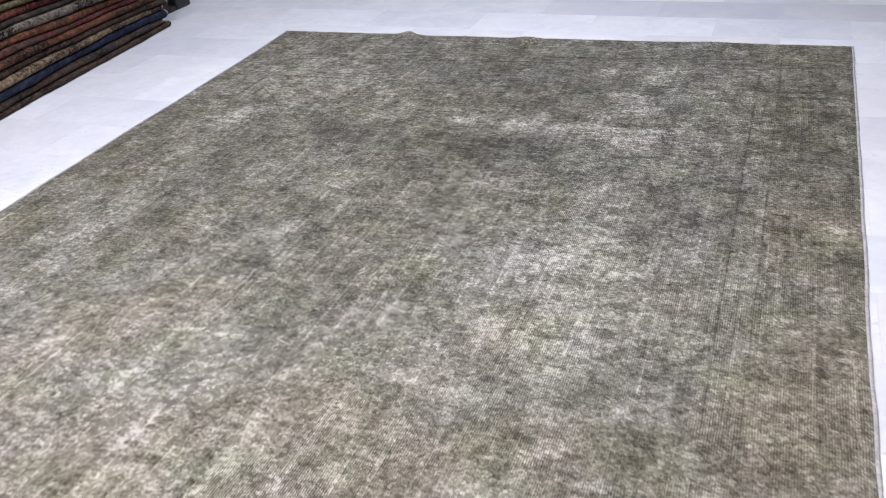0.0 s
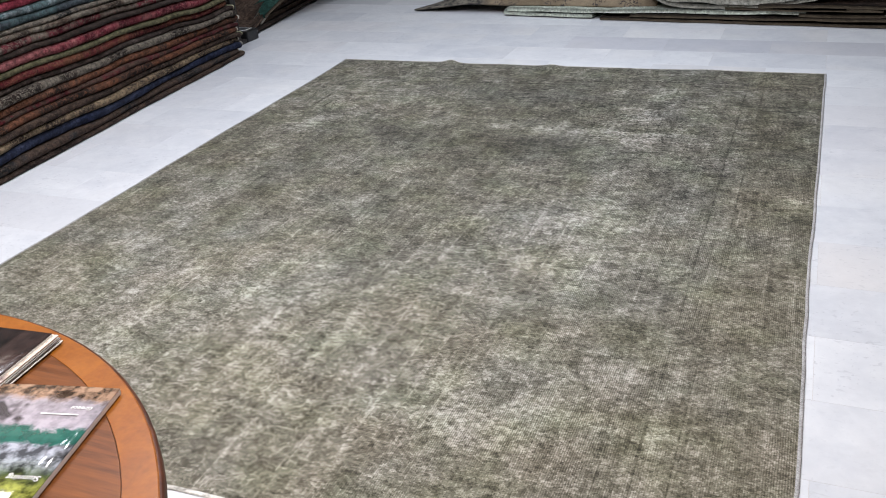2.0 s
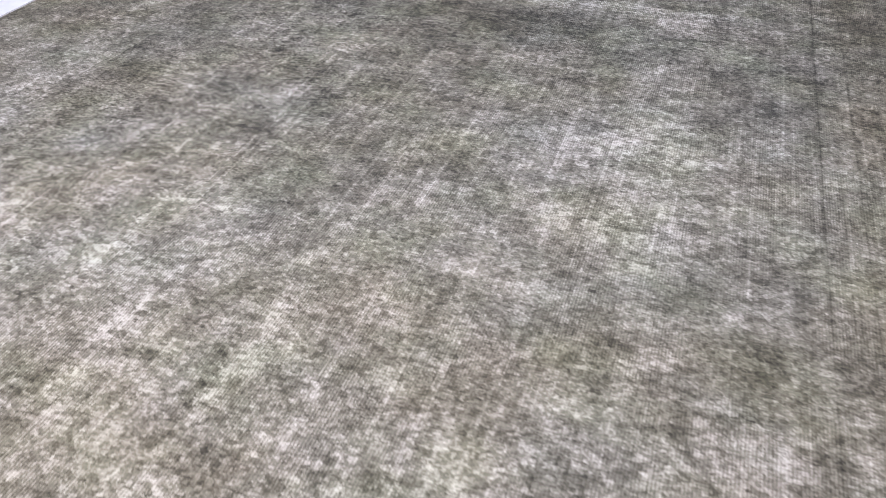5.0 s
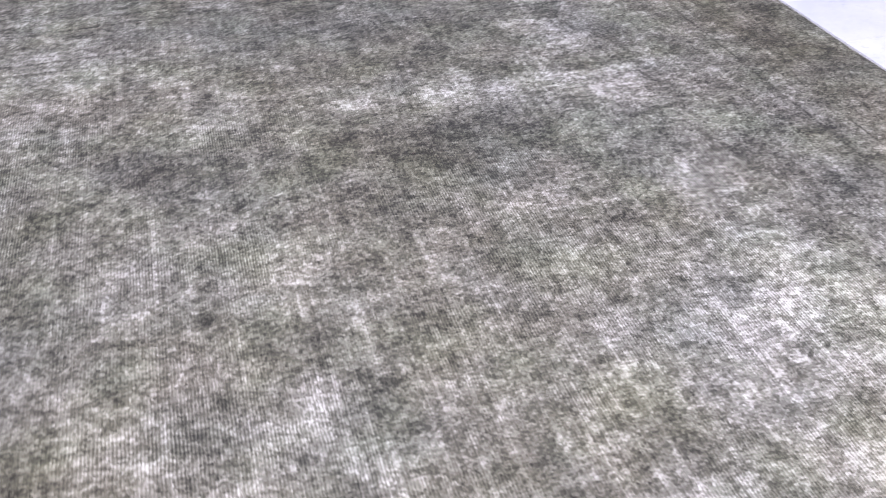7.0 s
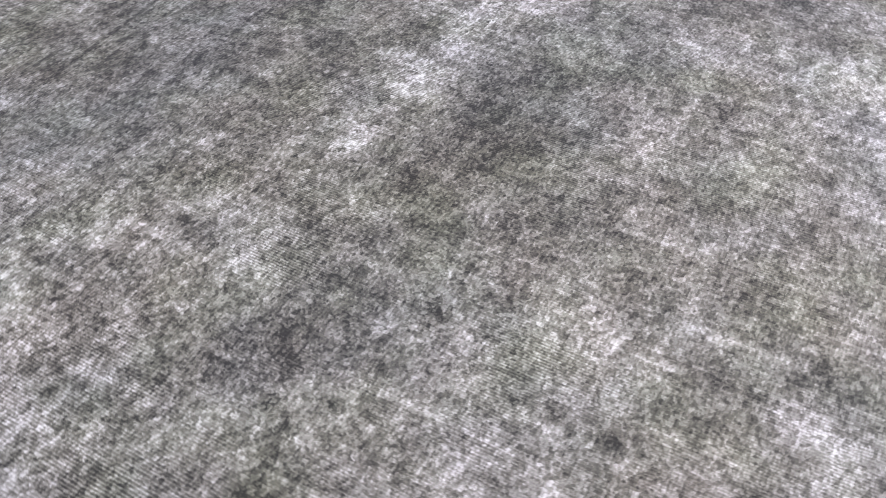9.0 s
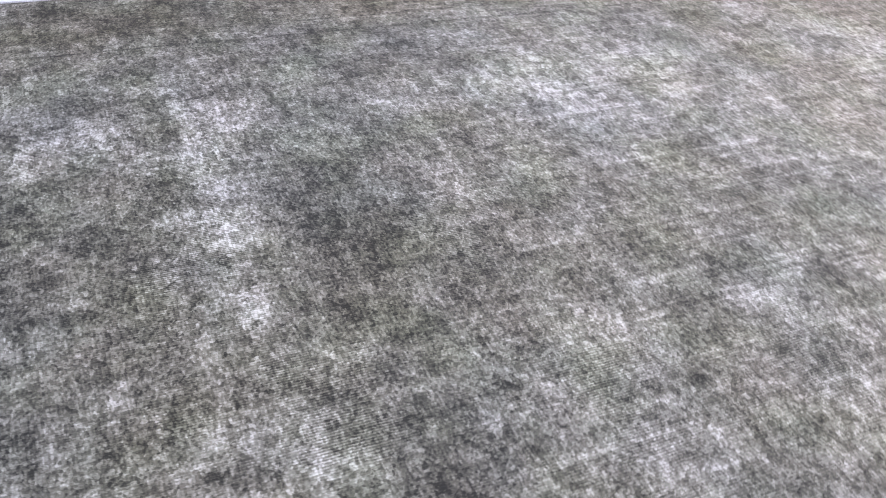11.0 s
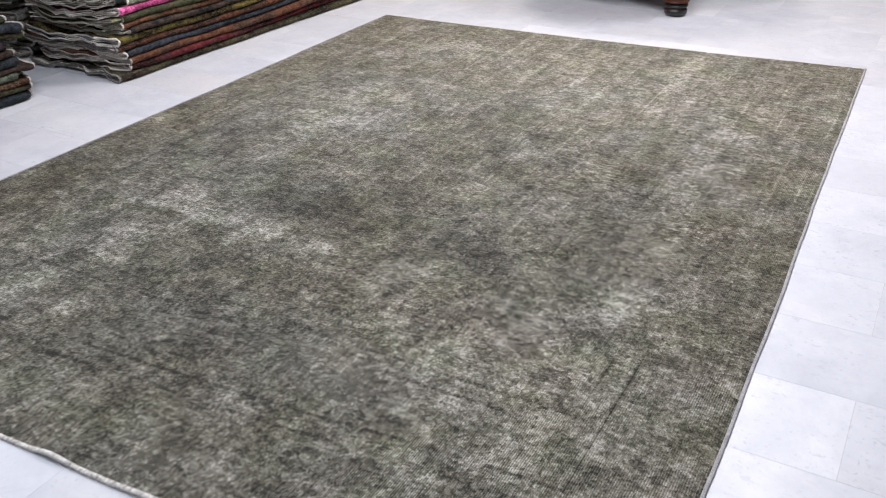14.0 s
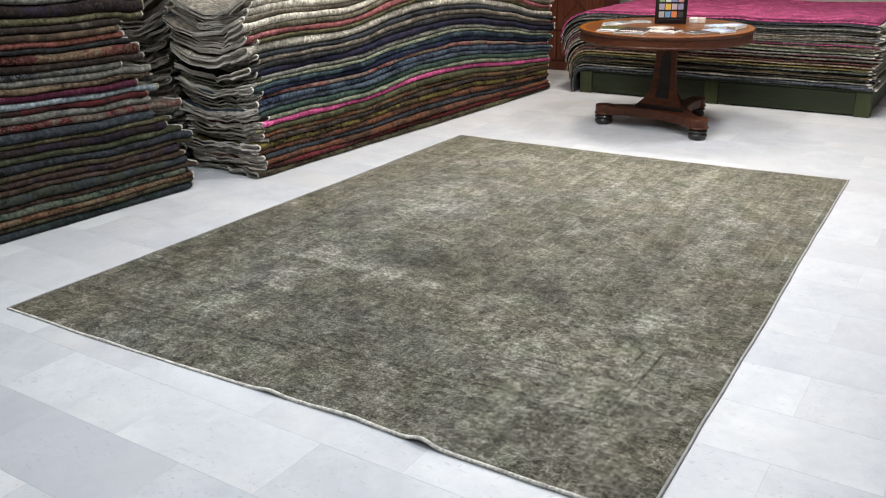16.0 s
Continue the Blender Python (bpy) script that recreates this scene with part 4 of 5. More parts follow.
# ---- loose pile at the far end ----
def loose_pile():
    group = "rugs in the loose pile"

    def xz(points, y):
        return curve([(x * 1.025, y + 0.10 - 0.07 * (x + 1.0), z) for x, z in points])

    deep = Vector((0.02, 0.95, 0))
    sheet_rug("folded_rug", "dark brown rug lying flat under the loose pile", group, xz([(-1.40, 0.012), (-1.0, 0.012), (-0.3, 0.014), (0.36, 0.014), (0.445, 0.030), (0.36, 0.046), (-0.4, 0.040), (-1.2, 0.034)], 4.72), deep, 0.016, pile(DKBROWN, BROWN, None, "floral"), BROWN_EDGE)
    sheet_rug("folded_rug", "brown rug folded double under a grey rug", group, xz([(-0.16, 0.064), (0.0, 0.066), (0.30, 0.070), (0.435, 0.095), (0.31, 0.118), (-0.05, 0.124), (-0.4, 0.110)], 4.735), deep, 0.018, pile(BROWN, DKBROWN, None, "floral"), BROWN_EDGE)
    sheet_rug("folded_rug", "olive brown rug folded inside the loose pile", group, xz([(-0.6, 0.094), (0.1, 0.093), (0.30, 0.096), (0.1, 0.105)], 4.75), deep, 0.010, pile(OLIVE, BROWN, None, "floral"), BROWN_EDGE)
    sheet_rug("folded_rug", "pale green grey rug with a rolled edge", group, xz([(-0.12, 0.072), (-0.6, 0.070), (-1.1, 0.066), (-1.5, 0.052), (-2.02, 0.048), (-2.085, 0.034), (-2.03, 0.020), (-1.46, 0.020)], 4.755), Vector((0.0, 0.8, 0)), 0.022, pile((0.42, 0.46, 0.39), (0.55, 0.58, 0.50), (0.34, 0.37, 0.31)), pile((0.42, 0.46, 0.39), (0.55, 0.58, 0.50), (0.34, 0.37, 0.31)))
    sheet_rug("folded_rug", "grey rug folded into an open loop on the loose pile", group, xz([(-0.04, 0.292), (-0.30, 0.240), (-0.54, 0.196), (-0.75, 0.216), (-0.96, 0.278), (-1.06, 0.272), (-1.10, 0.205), (-1.04, 0.150), (-0.90, 0.104), (-0.56, 0.096), (-0.32, 0.112), (-0.06, 0.166), (0.20, 0.270), (0.28, 0.262), (0.335, 0.226), (0.37, 0.245), (0.39, 0.32), (0.37, 0.40)], 4.775), Vector((0.03, 0.85, 0)), 0.024, pile((0.19, 0.185, 0.155), (0.27, 0.26, 0.22), (0.13, 0.125, 0.108)), pile((0.21, 0.205, 0.175), (0.27, 0.26, 0.22), (0.16, 0.155, 0.13)))
    sheet_rug("folded_rug", "grey green rug folded on top of the loose pile", group, xz([(0.5, 0.375), (-0.1, 0.332), (-0.6, 0.288), (-1.18, 0.268), (-1.30, 0.285), (-1.33, 0.33), (-1.25, 0.37), (-0.5, 0.385), (0.5, 0.42)], 4.82), Vector((0.0, 0.9, 0)), 0.022, pile((0.17, 0.185, 0.14), (0.26, 0.27, 0.21), (0.11, 0.115, 0.09)), pile((0.15, 0.155, 0.125), (0.19, 0.195, 0.16), (0.12, 0.125, 0.10)))
    sheet_rug("folded_rug", "thin grey rug lying between two folded rugs", group, xz([(0.3, 0.318), (-0.1, 0.300), (-0.5, 0.258), (-1.0, 0.262)], 4.84), Vector((0.0, 0.85, 0)), 0.012, pile(SLATE, GREY), BACKING)
    sheet_rug("folded_rug", "pale grey rug bunched inside the grey loop", group, xz([(-0.98, 0.150), (-0.80, 0.150), (-0.56, 0.142), (-0.32, 0.156), (-0.06, 0.204), (0.18, 0.290)], 4.778), Vector((0.0, 0.8, 0)), 0.054, pile((0.21, 0.205, 0.175), (0.30, 0.29, 0.25), (0.15, 0.145, 0.125)), pile((0.25, 0.245, 0.21), (0.32, 0.31, 0.27), (0.19, 0.185, 0.16)))
    # the tan rug: a slanting sheet that rises to the back
    ob = thing("flat_rug", "tan rug with small dark motifs draped over the pile's corner", "rug", group)
    nx, ny = 26, 14
    verts, faces = [], []
    for side in (1, -1):
        for j in range(ny + 1):
            for i in range(nx + 1):
                u, v = i / nx, j / ny
                x = -2.92 + 1.85 * u + 0.30 * v * (1 - u)
                y = 5.05 - 0.10 * u + 0.75 * v
                rise = 0.012 + 0.055 * min(1, u * 4) + (0.165 * min(1.0, u * 2.2)) * math.sin(min(1.0, v * 2.6) * math.pi / 2)
                z = rise + 0.010 * noise.noise(Vector((x * 3, y * 3, 2))) * min(1, u * 6)
                verts.append(Vector((x, y, max(z, 0.012) + side * 0.006)))
    m = (nx + 1) * (ny + 1)
    for j in range(ny):
        for i in range(nx):
            a = j * (nx + 1) + i
            faces.append((a, a + 1, a + nx + 2, a + nx + 1))
            faces.append(tuple(m + q for q in (a + nx + 1, a + nx + 2, a + 1, a)))
    rim = [i for i in range(nx + 1)] + [j * (nx + 1) + nx for j in range(1, ny + 1)] + [ny * (nx + 1) + i for i in range(nx - 1, -1, -1)] + [j * (nx + 1) for j in range(ny - 1, 0, -1)]
    for a, b in zip(rim, rim[1:] + rim[:1]):
        faces.append((a, m + a, m + b, b))
    part("body", mesh("body", verts, faces, TAN_RUG, True), None, ob)
    # dark rugs folded behind it
    for k, (colour, second, z) in enumerate(((DKBROWN, MAROON, 0.255), (NAVY, PURPLE, 0.285), (RED, DKBROWN, 0.32), (NAVY, None, 0.355))):
        path = xz([(-1.0, z - 0.012), (-2.25 + 0.02 * k, z - 0.012), (-2.33 + 0.03 * k, z), (-2.25 + 0.02 * k, z + 0.012), (-1.0, z + 0.012)], 5.12 + 0.01 * k)
        sheet_rug("folded_rug", f"{WORDS[colour]} rug folded on the back of the loose pile", group, path, Vector((0, 0.8, 0)), 0.014, pile(colour, second, None, "floral" if second else "plain"), BACKING)
    # what carries them
    sheet_rug("folded_rug", "dark rugs bundled beneath the loose pile", group, xz([(-2.3, 0.11), (-1.2, 0.12), (0.35, 0.13)], 5.25), Vector((0, 0.9, 0)), 0.20, pile(CHARCOAL), BACKING)


BROWN_EDGE = cloth("brown_rug_edge", (0.030, 0.023, 0.016), (0.10, 0.080, 0.056))


def tan_rug():
    n = Nodes("tan_rug_pile")
    soft, fine = n.noise(6.0, 3, 0.6), n.noise(130.0, 2, 0.6)
    colour = n.ramp(n.math("ADD", n.math("MULTIPLY", soft, 0.6), n.math("MULTIPLY", fine, 0.4)), [(0.35, (0.14, 0.108, 0.072)), (0.65, (0.29, 0.235, 0.165))])
    twig = n.math("ABSOLUTE", n.math("SUBTRACT", n.noise(17.0, 2, 0.5, None, 2.0), 0.5))
    twig = n.math("MULTIPLY", n.ramp(twig, [(0.016, 1.0), (0.040, 0.0)]), n.ramp(n.noise(9.0, 1), [(0.42, 0.0), (0.50, 1.0)]))
    # a greyer border with dense dark sprigs at its outer end
    sep = n.add("ShaderNodeSeparateXYZ")
    n.put(sep.inputs[0], n.where)
    outer = n.ramp(n.math("ADD", sep.outputs[0], 3.0), [(0.62, 1.0), (0.72, 0.0)])
    colour = n.mix(n.math("MULTIPLY", outer, 0.75), colour, n.ramp(soft, [(0.35, (0.10, 0.098, 0.085)), (0.65, (0.20, 0.195, 0.17))]))
    sprig = n.math("MULTIPLY", outer, n.ramp(n.noise(26.0, 2, 0.5, None, 1.0), [(0.54, 0.0), (0.58, 0.9)]))
    colour = n.mix(sprig, colour, (0.030, 0.030, 0.030))
    return n.finish(n.mix(twig, colour, (0.035, 0.032, 0.035)), 0.95, fine, 0.5, 0.003, specular=0.15)


TAN_RUG = tan_rug()
loose_pile()


# ---- pile with hanging ends, and the little stand before it ----
def hanging_pile():
    """Rugs laid over one another, the upper ones in strips that droop to the floor."""
    group = "rugs in the pile with drooping ends"
    rows = [DKBROWN, BROWN, DKBROWN, BROWN, DKBROWN, TAUPE, DKBROWN, BROWN, GREEN, TAUPE, JADE, BROWN, TEAL, JADE, TAUPE, BROWN, GREEN, TAUPE, JADE, TAN, TEAL, GREEN]
    ends = (BROWN_EDGE, BACKING)
    for i, colour in enumerate(rows):
        rng = random.Random(700 + i)
        z = 0.018 + 0.036 * min(i, 8) + 0.022 * max(0, i - 8)
        y0 = 4.08 + 0.012 * i + rng.uniform(-0.02, 0.03)
        reach = 0.16 + 0.055 * i + rng.uniform(0, 0.16)
        x = -3.785 + rng.uniform(-0.02, 0.015) - 0.006 * i - (0.15 * ((i * 2) % 5) if i >= 8 else 0)
        path = []
        loose = i >= 8
        slant = 0.135 + (0.11 * ((i * 3) % 5 - 2.6) if loose else 0)
        cut = rng.uniform(0.02, 0.30) if loose else 0.0
        for k in range(26):
            f = k / 25
            y = y0 + cut + (2.75 - cut) * f ** 1.5
            lift = 1 - math.exp(-((y - y0) / reach) * 1.6)
            path.append(Vector((x - slant * (y - 4.1), y, 0.022 + z * lift * 0.92)))
        sheet_rug("draped_rug", f"{WORDS[colour]} rug in a low pile with a drooping end", group, path, Vector((-rng.uniform(0.10, 0.22) if loose else -0.85, -0.03, 0)), 0.024 if loose else 0.030, pile(colour, style="floral" if i < 8 and i % 3 == 2 else "plain", second=TAN if i < 8 and i % 3 == 2 else None), ends[i % 2] if i >= 6 else pile(colour))


hanging_pile()


def stand():
    ob = thing("display_stand", "black stand with a box foot and upright post", "stand")
    part("foot", box(-3.99, -3.735, 3.985, 4.125, 0.0, 0.078, 0.008), BLACK, ob)
    part("label", box(-3.95, -3.765, 4.005, 4.10, 0.0785, 0.0795, 0), PAPER, ob, "white printed border")
    part("label_field", box(-3.940, -3.775, 4.013, 4.092, 0.0797, 0.0805, 0), SLATE_PRINT, ob, "dark blue grey field")
    part("post", box(-3.80, -3.74, 3.86, 3.92, 0.0, 1.15, 0.006), BLACK_METAL, ob)
    part("arm", box(-3.80, -3.74, 3.922, 3.983, 0.0, 0.03, 0.004), BLACK_METAL, ob)


SLATE_PRINT = paint("slate_print", (0.02, 0.03, 0.04), 0.3)
stand()


# ---- round table ----
TX, TY = -1.169, -1.011
TOP = 0.740


def round_table():
    ob = thing("pedestal_table", "round polished mahogany pedestal table on three bun feet", "table", at=pose(TX - 0.061, TY + 0.031, 0))
    # moulded rim, veneered band and field; the top sits a little off its column
    off = pose(0.061, -0.031, 0)
    part("apron", turned([(0.02, 0.648), (0.617, 0.648), (0.628, 0.652), (0.630, 0.660), (0.626, 0.666), (0.628, 0.7115), (0.02, 0.7115)], 96), TABLE_WOOD, ob).matrix_local = off
    part("tabletop", turned([(0.02, 0.7118), (0.628, 0.7118), (0.636, 0.716), (0.639, 0.723), (0.639, 0.732), (0.6375, 0.737), (0.635, 0.7392), (0.02, 0.7395)], 96), TABLE_WOOD, ob, smooth=True).matrix_local = off
    bm = bmesh.new()
    rings = [[bm.verts.new((r * math.cos(2 * math.pi * k / 96), r * math.sin(2 * math.pi * k / 96), z)) for k in range(96)] for r, z in ((0.5955, 0.7396), (0.596, 0.7404), (0.6325, 0.7404), (0.634, 0.7392))]
    for a, b in zip(rings, rings[1:]):
        for k in range(96):
            bm.faces.new((a[k], b[k], b[(k + 1) % 96], a[(k + 1) % 96]))
    part("inlaid_band", bm, TABLE_BAND, ob, "orange satinwood border band").matrix_local = off
    part("field", turned([(0.5950, 0.7396), (0.5945, 0.7405), (0.01, 0.7405)], 96), TABLE_FIELD, ob, "brown figured veneer").matrix_local = off
    # three-sided column with hollow flanks
    levels = [(0.150, 0.190), (0.175, 0.185), (0.21, 0.150), (0.27, 0.118), (0.36, 0.100), (0.48, 0.092), (0.60, 0.090), (0.64, 0.096), (0.655, 0.110)]

    def flank(r, z):
        pts = []
        for q in range(3):
            a0, a1 = radians(18 + 120 * q), radians(18 + 120 * (q + 1))
            p, s = Vector((math.cos(a0), math.sin(a0))) * r * 1.25, Vector((math.cos(a1), math.sin(a1))) * r * 1.25
            mid = (p + s) / 2
            for f in (0.06, 0.25, 0.5, 0.75, 0.94):
                w = p.lerp(s, f)
                w -= mid.normalized() * 0.010 * math.sin(math.pi * f)
                pts.append((w.x, w.y))
        return pts, z

    part("column", prism([flank(r, z) for z, r in levels]), TABLE_WOOD, ob)
    for q in range(3):
        a = radians(78 + 120 * q)
        out, side = Vector((math.cos(a), math.sin(a), 0)), Vector((-math.sin(a), math.cos(a), 0))
        shape = [(-0.055, 0.225), (0.055, 0.225), (0.047, 0.32), (0.040, 0.45), (0.036, 0.525), (0.018, 0.545), (0.012, 0.575), (0.0, 0.600), (-0.012, 0.575), (-0.018, 0.545), (-0.036, 0.525), (-0.040, 0.45), (-0.047, 0.32)]
        bm = bmesh.new()
        loops = []
        for lift in (-0.006, 0.004):
            loop = []
            for s, z in shape:
                r = float(np.interp(z, [l[0] for l in levels], [l[1] for l in levels]))
                base = r * 1.25 * 0.5 - 0.0085
                loop.append(bm.verts.new(out * (base + lift) + side * s + Vector((0, 0, z))))
            loops.append(loop)
        for k in range(len(shape)):
            bm.faces.new((loops[0][k], loops[0][(k + 1) % len(shape)], loops[1][(k + 1) % len(shape)], loops[1][k]))
        bm.faces.new(loops[1])
        part("inlay_panel", bm, EBONY, ob, "black pointed arch inlay")
    # triform plinth
    def plinth(grow, z):
        pts = []
        for q in range(3):
            a = radians(18 + 120 * q)
            d, s = Vector((math.cos(a), math.sin(a))), Vector((-math.sin(a), math.cos(a)))
            nxt = radians(18 + 120 * q + 60)
            m = Vector((math.cos(nxt), math.sin(nxt)))
            for w in (d * (0.46 + grow) - s * (0.055 + grow), d * (0.46 + grow) + s * (0.055 + grow), d * 0.30 + s * (0.062 + grow), d * 0.19 + s * (0.10 + grow)):
                pts.append((w.x, w.y))
            w = m * (0.155 + grow)
            pts.append((w.x, w.y))
            d2 = Vector((math.cos(a + radians(120)), math.sin(a + radians(120))))
            s2 = Vector((-d2.y, d2.x))
            for w in (d2 * 0.19 - s2 * (0.10 + grow), d2 * 0.30 - s2 * (0.062 + grow)):
                pts.append((w.x, w.y))
        return pts, z

    part("plinth", prism([plinth(-0.004, 0.078), plinth(0.0, 0.082), plinth(0.0, 0.140), plinth(-0.005, 0.146)]), TABLE_WOOD, ob)
    part("plinth_moulding", prism([(flank(0.205, 0)[0], 0.1465), (flank(0.205, 0)[0], 0.158), (flank(0.185, 0)[0], 0.172)]), EBONY, ob, "black stepped moulding")
    for q in range(3):
        a = radians(18 + 120 * q)
        foot = part("foot", turned([(0.045, 0.076), (0.060, 0.077), (0.071, 0.081), (0.074, 0.087), (0.071, 0.093), (0.066, 0.095), (0.067, 0.141), (0.062, 0.151), (0.03, 0.153)], 32), TABLE_WOOD, ob)
        foot.matrix_local = pose(0.468 * math.cos(a), 0.468 * math.sin(a), 0)
        bun = part("bun", turned([(0.035, 0.0), (0.054, 0.003), (0.066, 0.018), (0.067, 0.034), (0.058, 0.045), (0.056, 0.049), (0.066, 0.054), (0.069, 0.061), (0.065, 0.068), (0.056, 0.077)], 32), EBONY, foot, "dark turned bun")


round_table()


# ---- things on the table ----
def upright_chart():
    """A colour chart in a black frame, leaning a little."""
    ob = thing("colour_chart", "framed colour chart with rows of paint squares standing on the table", "colour chart", at=pose(-1.14, -1.20, TOP + 0.0015, -8, 0, 20))
    part("backing", box(-0.118, 0.118, -0.006, 0.006, 0.0, 0.33, 0.003), BLACK, ob)
    part("strut", box(-0.02, 0.02, -0.085, -0.080, 0.002, 0.25, 0.001), BLACK, ob)
    for x0, x1, z0, z1 in ((-0.118, -0.094, 0.0, 0.33), (0.094, 0.118, 0.0, 0.33), (-0.094, 0.094, 0.0, 0.034), (-0.094, 0.094, 0.302, 0.33)):
        part("frame_bar", box(x0, x1, 0.0062, 0.012, z0, z1, 0.002), BLACK, ob)
    tones = ((0.50, 0.48, 0.46), (0.20, 0.36, 0.62), (0.80, 0.25, 0.10), (0.06, 0.06, 0.06), (0.42, 0.40, 0.50), (0.80, 0.52, 0.12), (0.62, 0.50, 0.50), (0.36, 0.32, 0.50),
             (0.30, 0.45, 0.25), (0.72, 0.72, 0.70), (0.25, 0.30, 0.50), (0.60, 0.30, 0.30), (0.20, 0.40, 0.40), (0.75, 0.62, 0.45), (0.35, 0.20, 0.30), (0.55, 0.60, 0.25))
    for k, tone in enumerate(tones):
        i, j = k % 4, k // 4
        x, z = 0.070 - 0.0465 * i, 0.072 + 0.058 * j
        part("colour_square", box(x - 0.020, x + 0.020, 0.0062, 0.0075, z - 0.022, z + 0.022, 0), paint("swatch", tone, 0.6, 0.04), ob)
    return ob


upright_chart()


def magazine(label, corner, turn, wide, long, thick, cover, seed, pages=True):
    """Lies on the table; corner is its upper right corner as its own reader sees it reversed."""
    ob = thing("magazine", label, "magazine", "magazines on the table", at=pose(corner[0], corner[1], corner[2], 0, 0, turn))
    bm = box(0, wide, 0, long, 0.0008, thick, 0.0006)
    part("page_block", bm, PAPER, ob)
    if thick > 0.01:
        # loose sheets that stand out a little
        rng = random.Random(seed)
        for k in range(5):
            z = 0.002 + (thick - 0.004) * k / 5
            o = rng.uniform(0.002, 0.009)
            part("page", box(-o, wide - 0.01, -rng.uniform(0.001, 0.006), long - 0.01, z, z + 0.0012, 0), (PAPER, PALE_PRINT, GREY_PRINT)[k % 3], ob)
    nx = 8
    verts, faces = [], []
    for j in range(2):
        for i in range(nx + 1):
            f = i / nx
            verts.append((wide * f, long * j, thick + 0.0006 + 0.002 * math.sin(math.pi * f) * (0.5 + 0.5 * j)))
    m = len(verts)
    verts += [(x, y, z + 0.0006) for x, y, z in verts]
    for i in range(nx):
        faces.append((m + i, m + i + 1, m + nx + 2 + i, m + nx + 1 + i))
        faces.append((i, nx + 1 + i, nx + 2 + i, i + 1))
        faces += [(i, i + 1, m + i + 1, m + i), (nx + 1 + i, m + nx + 1 + i, m + nx + 2 + i, nx + 2 + i)]
    faces += [(0, m, m + nx + 1, nx + 1), (nx, nx + 1 + nx, m + nx + 1 + nx, m + nx)]
    part("cover", mesh("cover", verts, faces, cover, True), None, ob)
    return ob


def lettering(text, size, parent, at, material):
    data = bpy.data.curves.new("lettering", "FONT")
    data.body, data.size, data.extrude, data.shear = text, size, 0.0002, 0.15
    holder = bpy.data.objects.new("lettering_curve", data)
    scene.collection.objects.link(holder)
    me = bpy.data.meshes.new_from_object(holder.evaluated_get(bpy.context.evaluated_depsgraph_get()))
    bpy.data.objects.remove(holder)
    me.materials.clear()
    me.materials.append(material)
    ob = part("lettering", me, None, parent, "white printed words")
    ob.matrix_local = at
    return ob


def garden_cover():
    """Glossy photograph: a stony slope, a green strip, dark water and yellow green leaves."""
    n = Nodes("garden_photo_cover")
    sep = n.add("ShaderNodeSeparateXYZ")
    n.put(sep.inputs[0], n.where)
    v = n.math("ADD", n.math("MULTIPLY_ADD", sep.outputs[1], -1 / 0.28, 1.0), n.math("MULTIPLY", n.math("SUBTRACT", n.noise(34.0, 5, 0.7, None, 0.5), 0.5), 0.16))
    base = n.ramp(v, [(0.34, (0.24, 0.26, 0.05)), (0.44, (0.05, 0.07, 0.03)), (0.52, (0.22, 0.24, 0.27)), (0.60, (0.24, 0.25, 0.29)), (0.625, (0.022, 0.105, 0.082)), (0.70, (0.04, 0.15, 0.12)), (0.725, (0.44, 0.40, 0.45)), (0.88, (0.40, 0.36, 0.39)), (0.93, (0.28, 0.18, 0.12))])
    spots = n.noise(70.0, 3, 0.6)
    base = n.mix(n.ramp(v, [(0.60, 0.8), (0.63, 0.15), (0.88, 0.25), (0.94, 0.9)]), base, n.ramp(spots, [(0.38, 0.12), (0.62, 2.0)]), "MULTIPLY")
    dark = n.ramp(n.noise(14.0, 3, 0.6, n.scaled((1, 1, 1), (3, 5, 0))), [(0.60, 0.0), (0.66, 0.85)])
    base = n.mix(dark, base, (0.022, 0.018, 0.016))
    return n.finish(base, 0.12, n.noise(5.0, 2), 0.15, 0.01, specular=0.6)


GARDEN = garden_cover()
DARK_PRINT = printed("dark_photo_cover", [(0.40, (0.012, 0.010, 0.010)), (0.55, (0.07, 0.045, 0.04)), (0.66, (0.30, 0.27, 0.24))], 9.0)
PALE_PRINT = printed("pale_photo_cover", [(0.35, (0.55, 0.40, 0.32)), (0.5, (0.75, 0.66, 0.58)), (0.62, (0.20, 0.15, 0.14))], 11.0)
BLUE_PRINT = printed("blue_photo_cover", [(0.36, (0.25, 0.38, 0.66)), (0.52, (0.50, 0.60, 0.80)), (0.66, (0.80, 0.82, 0.84))], 8.0)
GREY_PRINT = printed("grey_photo_cover", [(0.36, (0.10, 0.11, 0.12)), (0.52, (0.40, 0.41, 0.41)), (0.66, (0.75, 0.75, 0.74))], 12.0)
WHITE_INK = paint("white_ink", (0.8, 0.8, 0.8), 0.4, 0.02)


garden = magazine("glossy garden magazine lying on the round table", (-0.832, -0.488, TOP + 0.0015), 193, 0.21, 0.28, 0.007, GARDEN, 1)
lettering("Greece", 0.0095, garden, pose(0.012, 0.040, 0.0098), WHITE_INK)
lettering("Stunning", 0.0115, garden, pose(0.006, 0.160, 0.0100), WHITE_INK)
bar = part("text_bar", box(0.012, 0.060, 0, 0.0022, 0, 0.0003, 0), WHITE_INK, garden, "unreadable line of small print")
bar.matrix_local = pose(0.012, 0.0545, 0.0098)
magazine("thick magazine with a dark cover on the round table", (-1.003, -0.421, TOP + 0.0015), 186, 0.20, 0.27, 0.016, DARK_PRINT, 2)
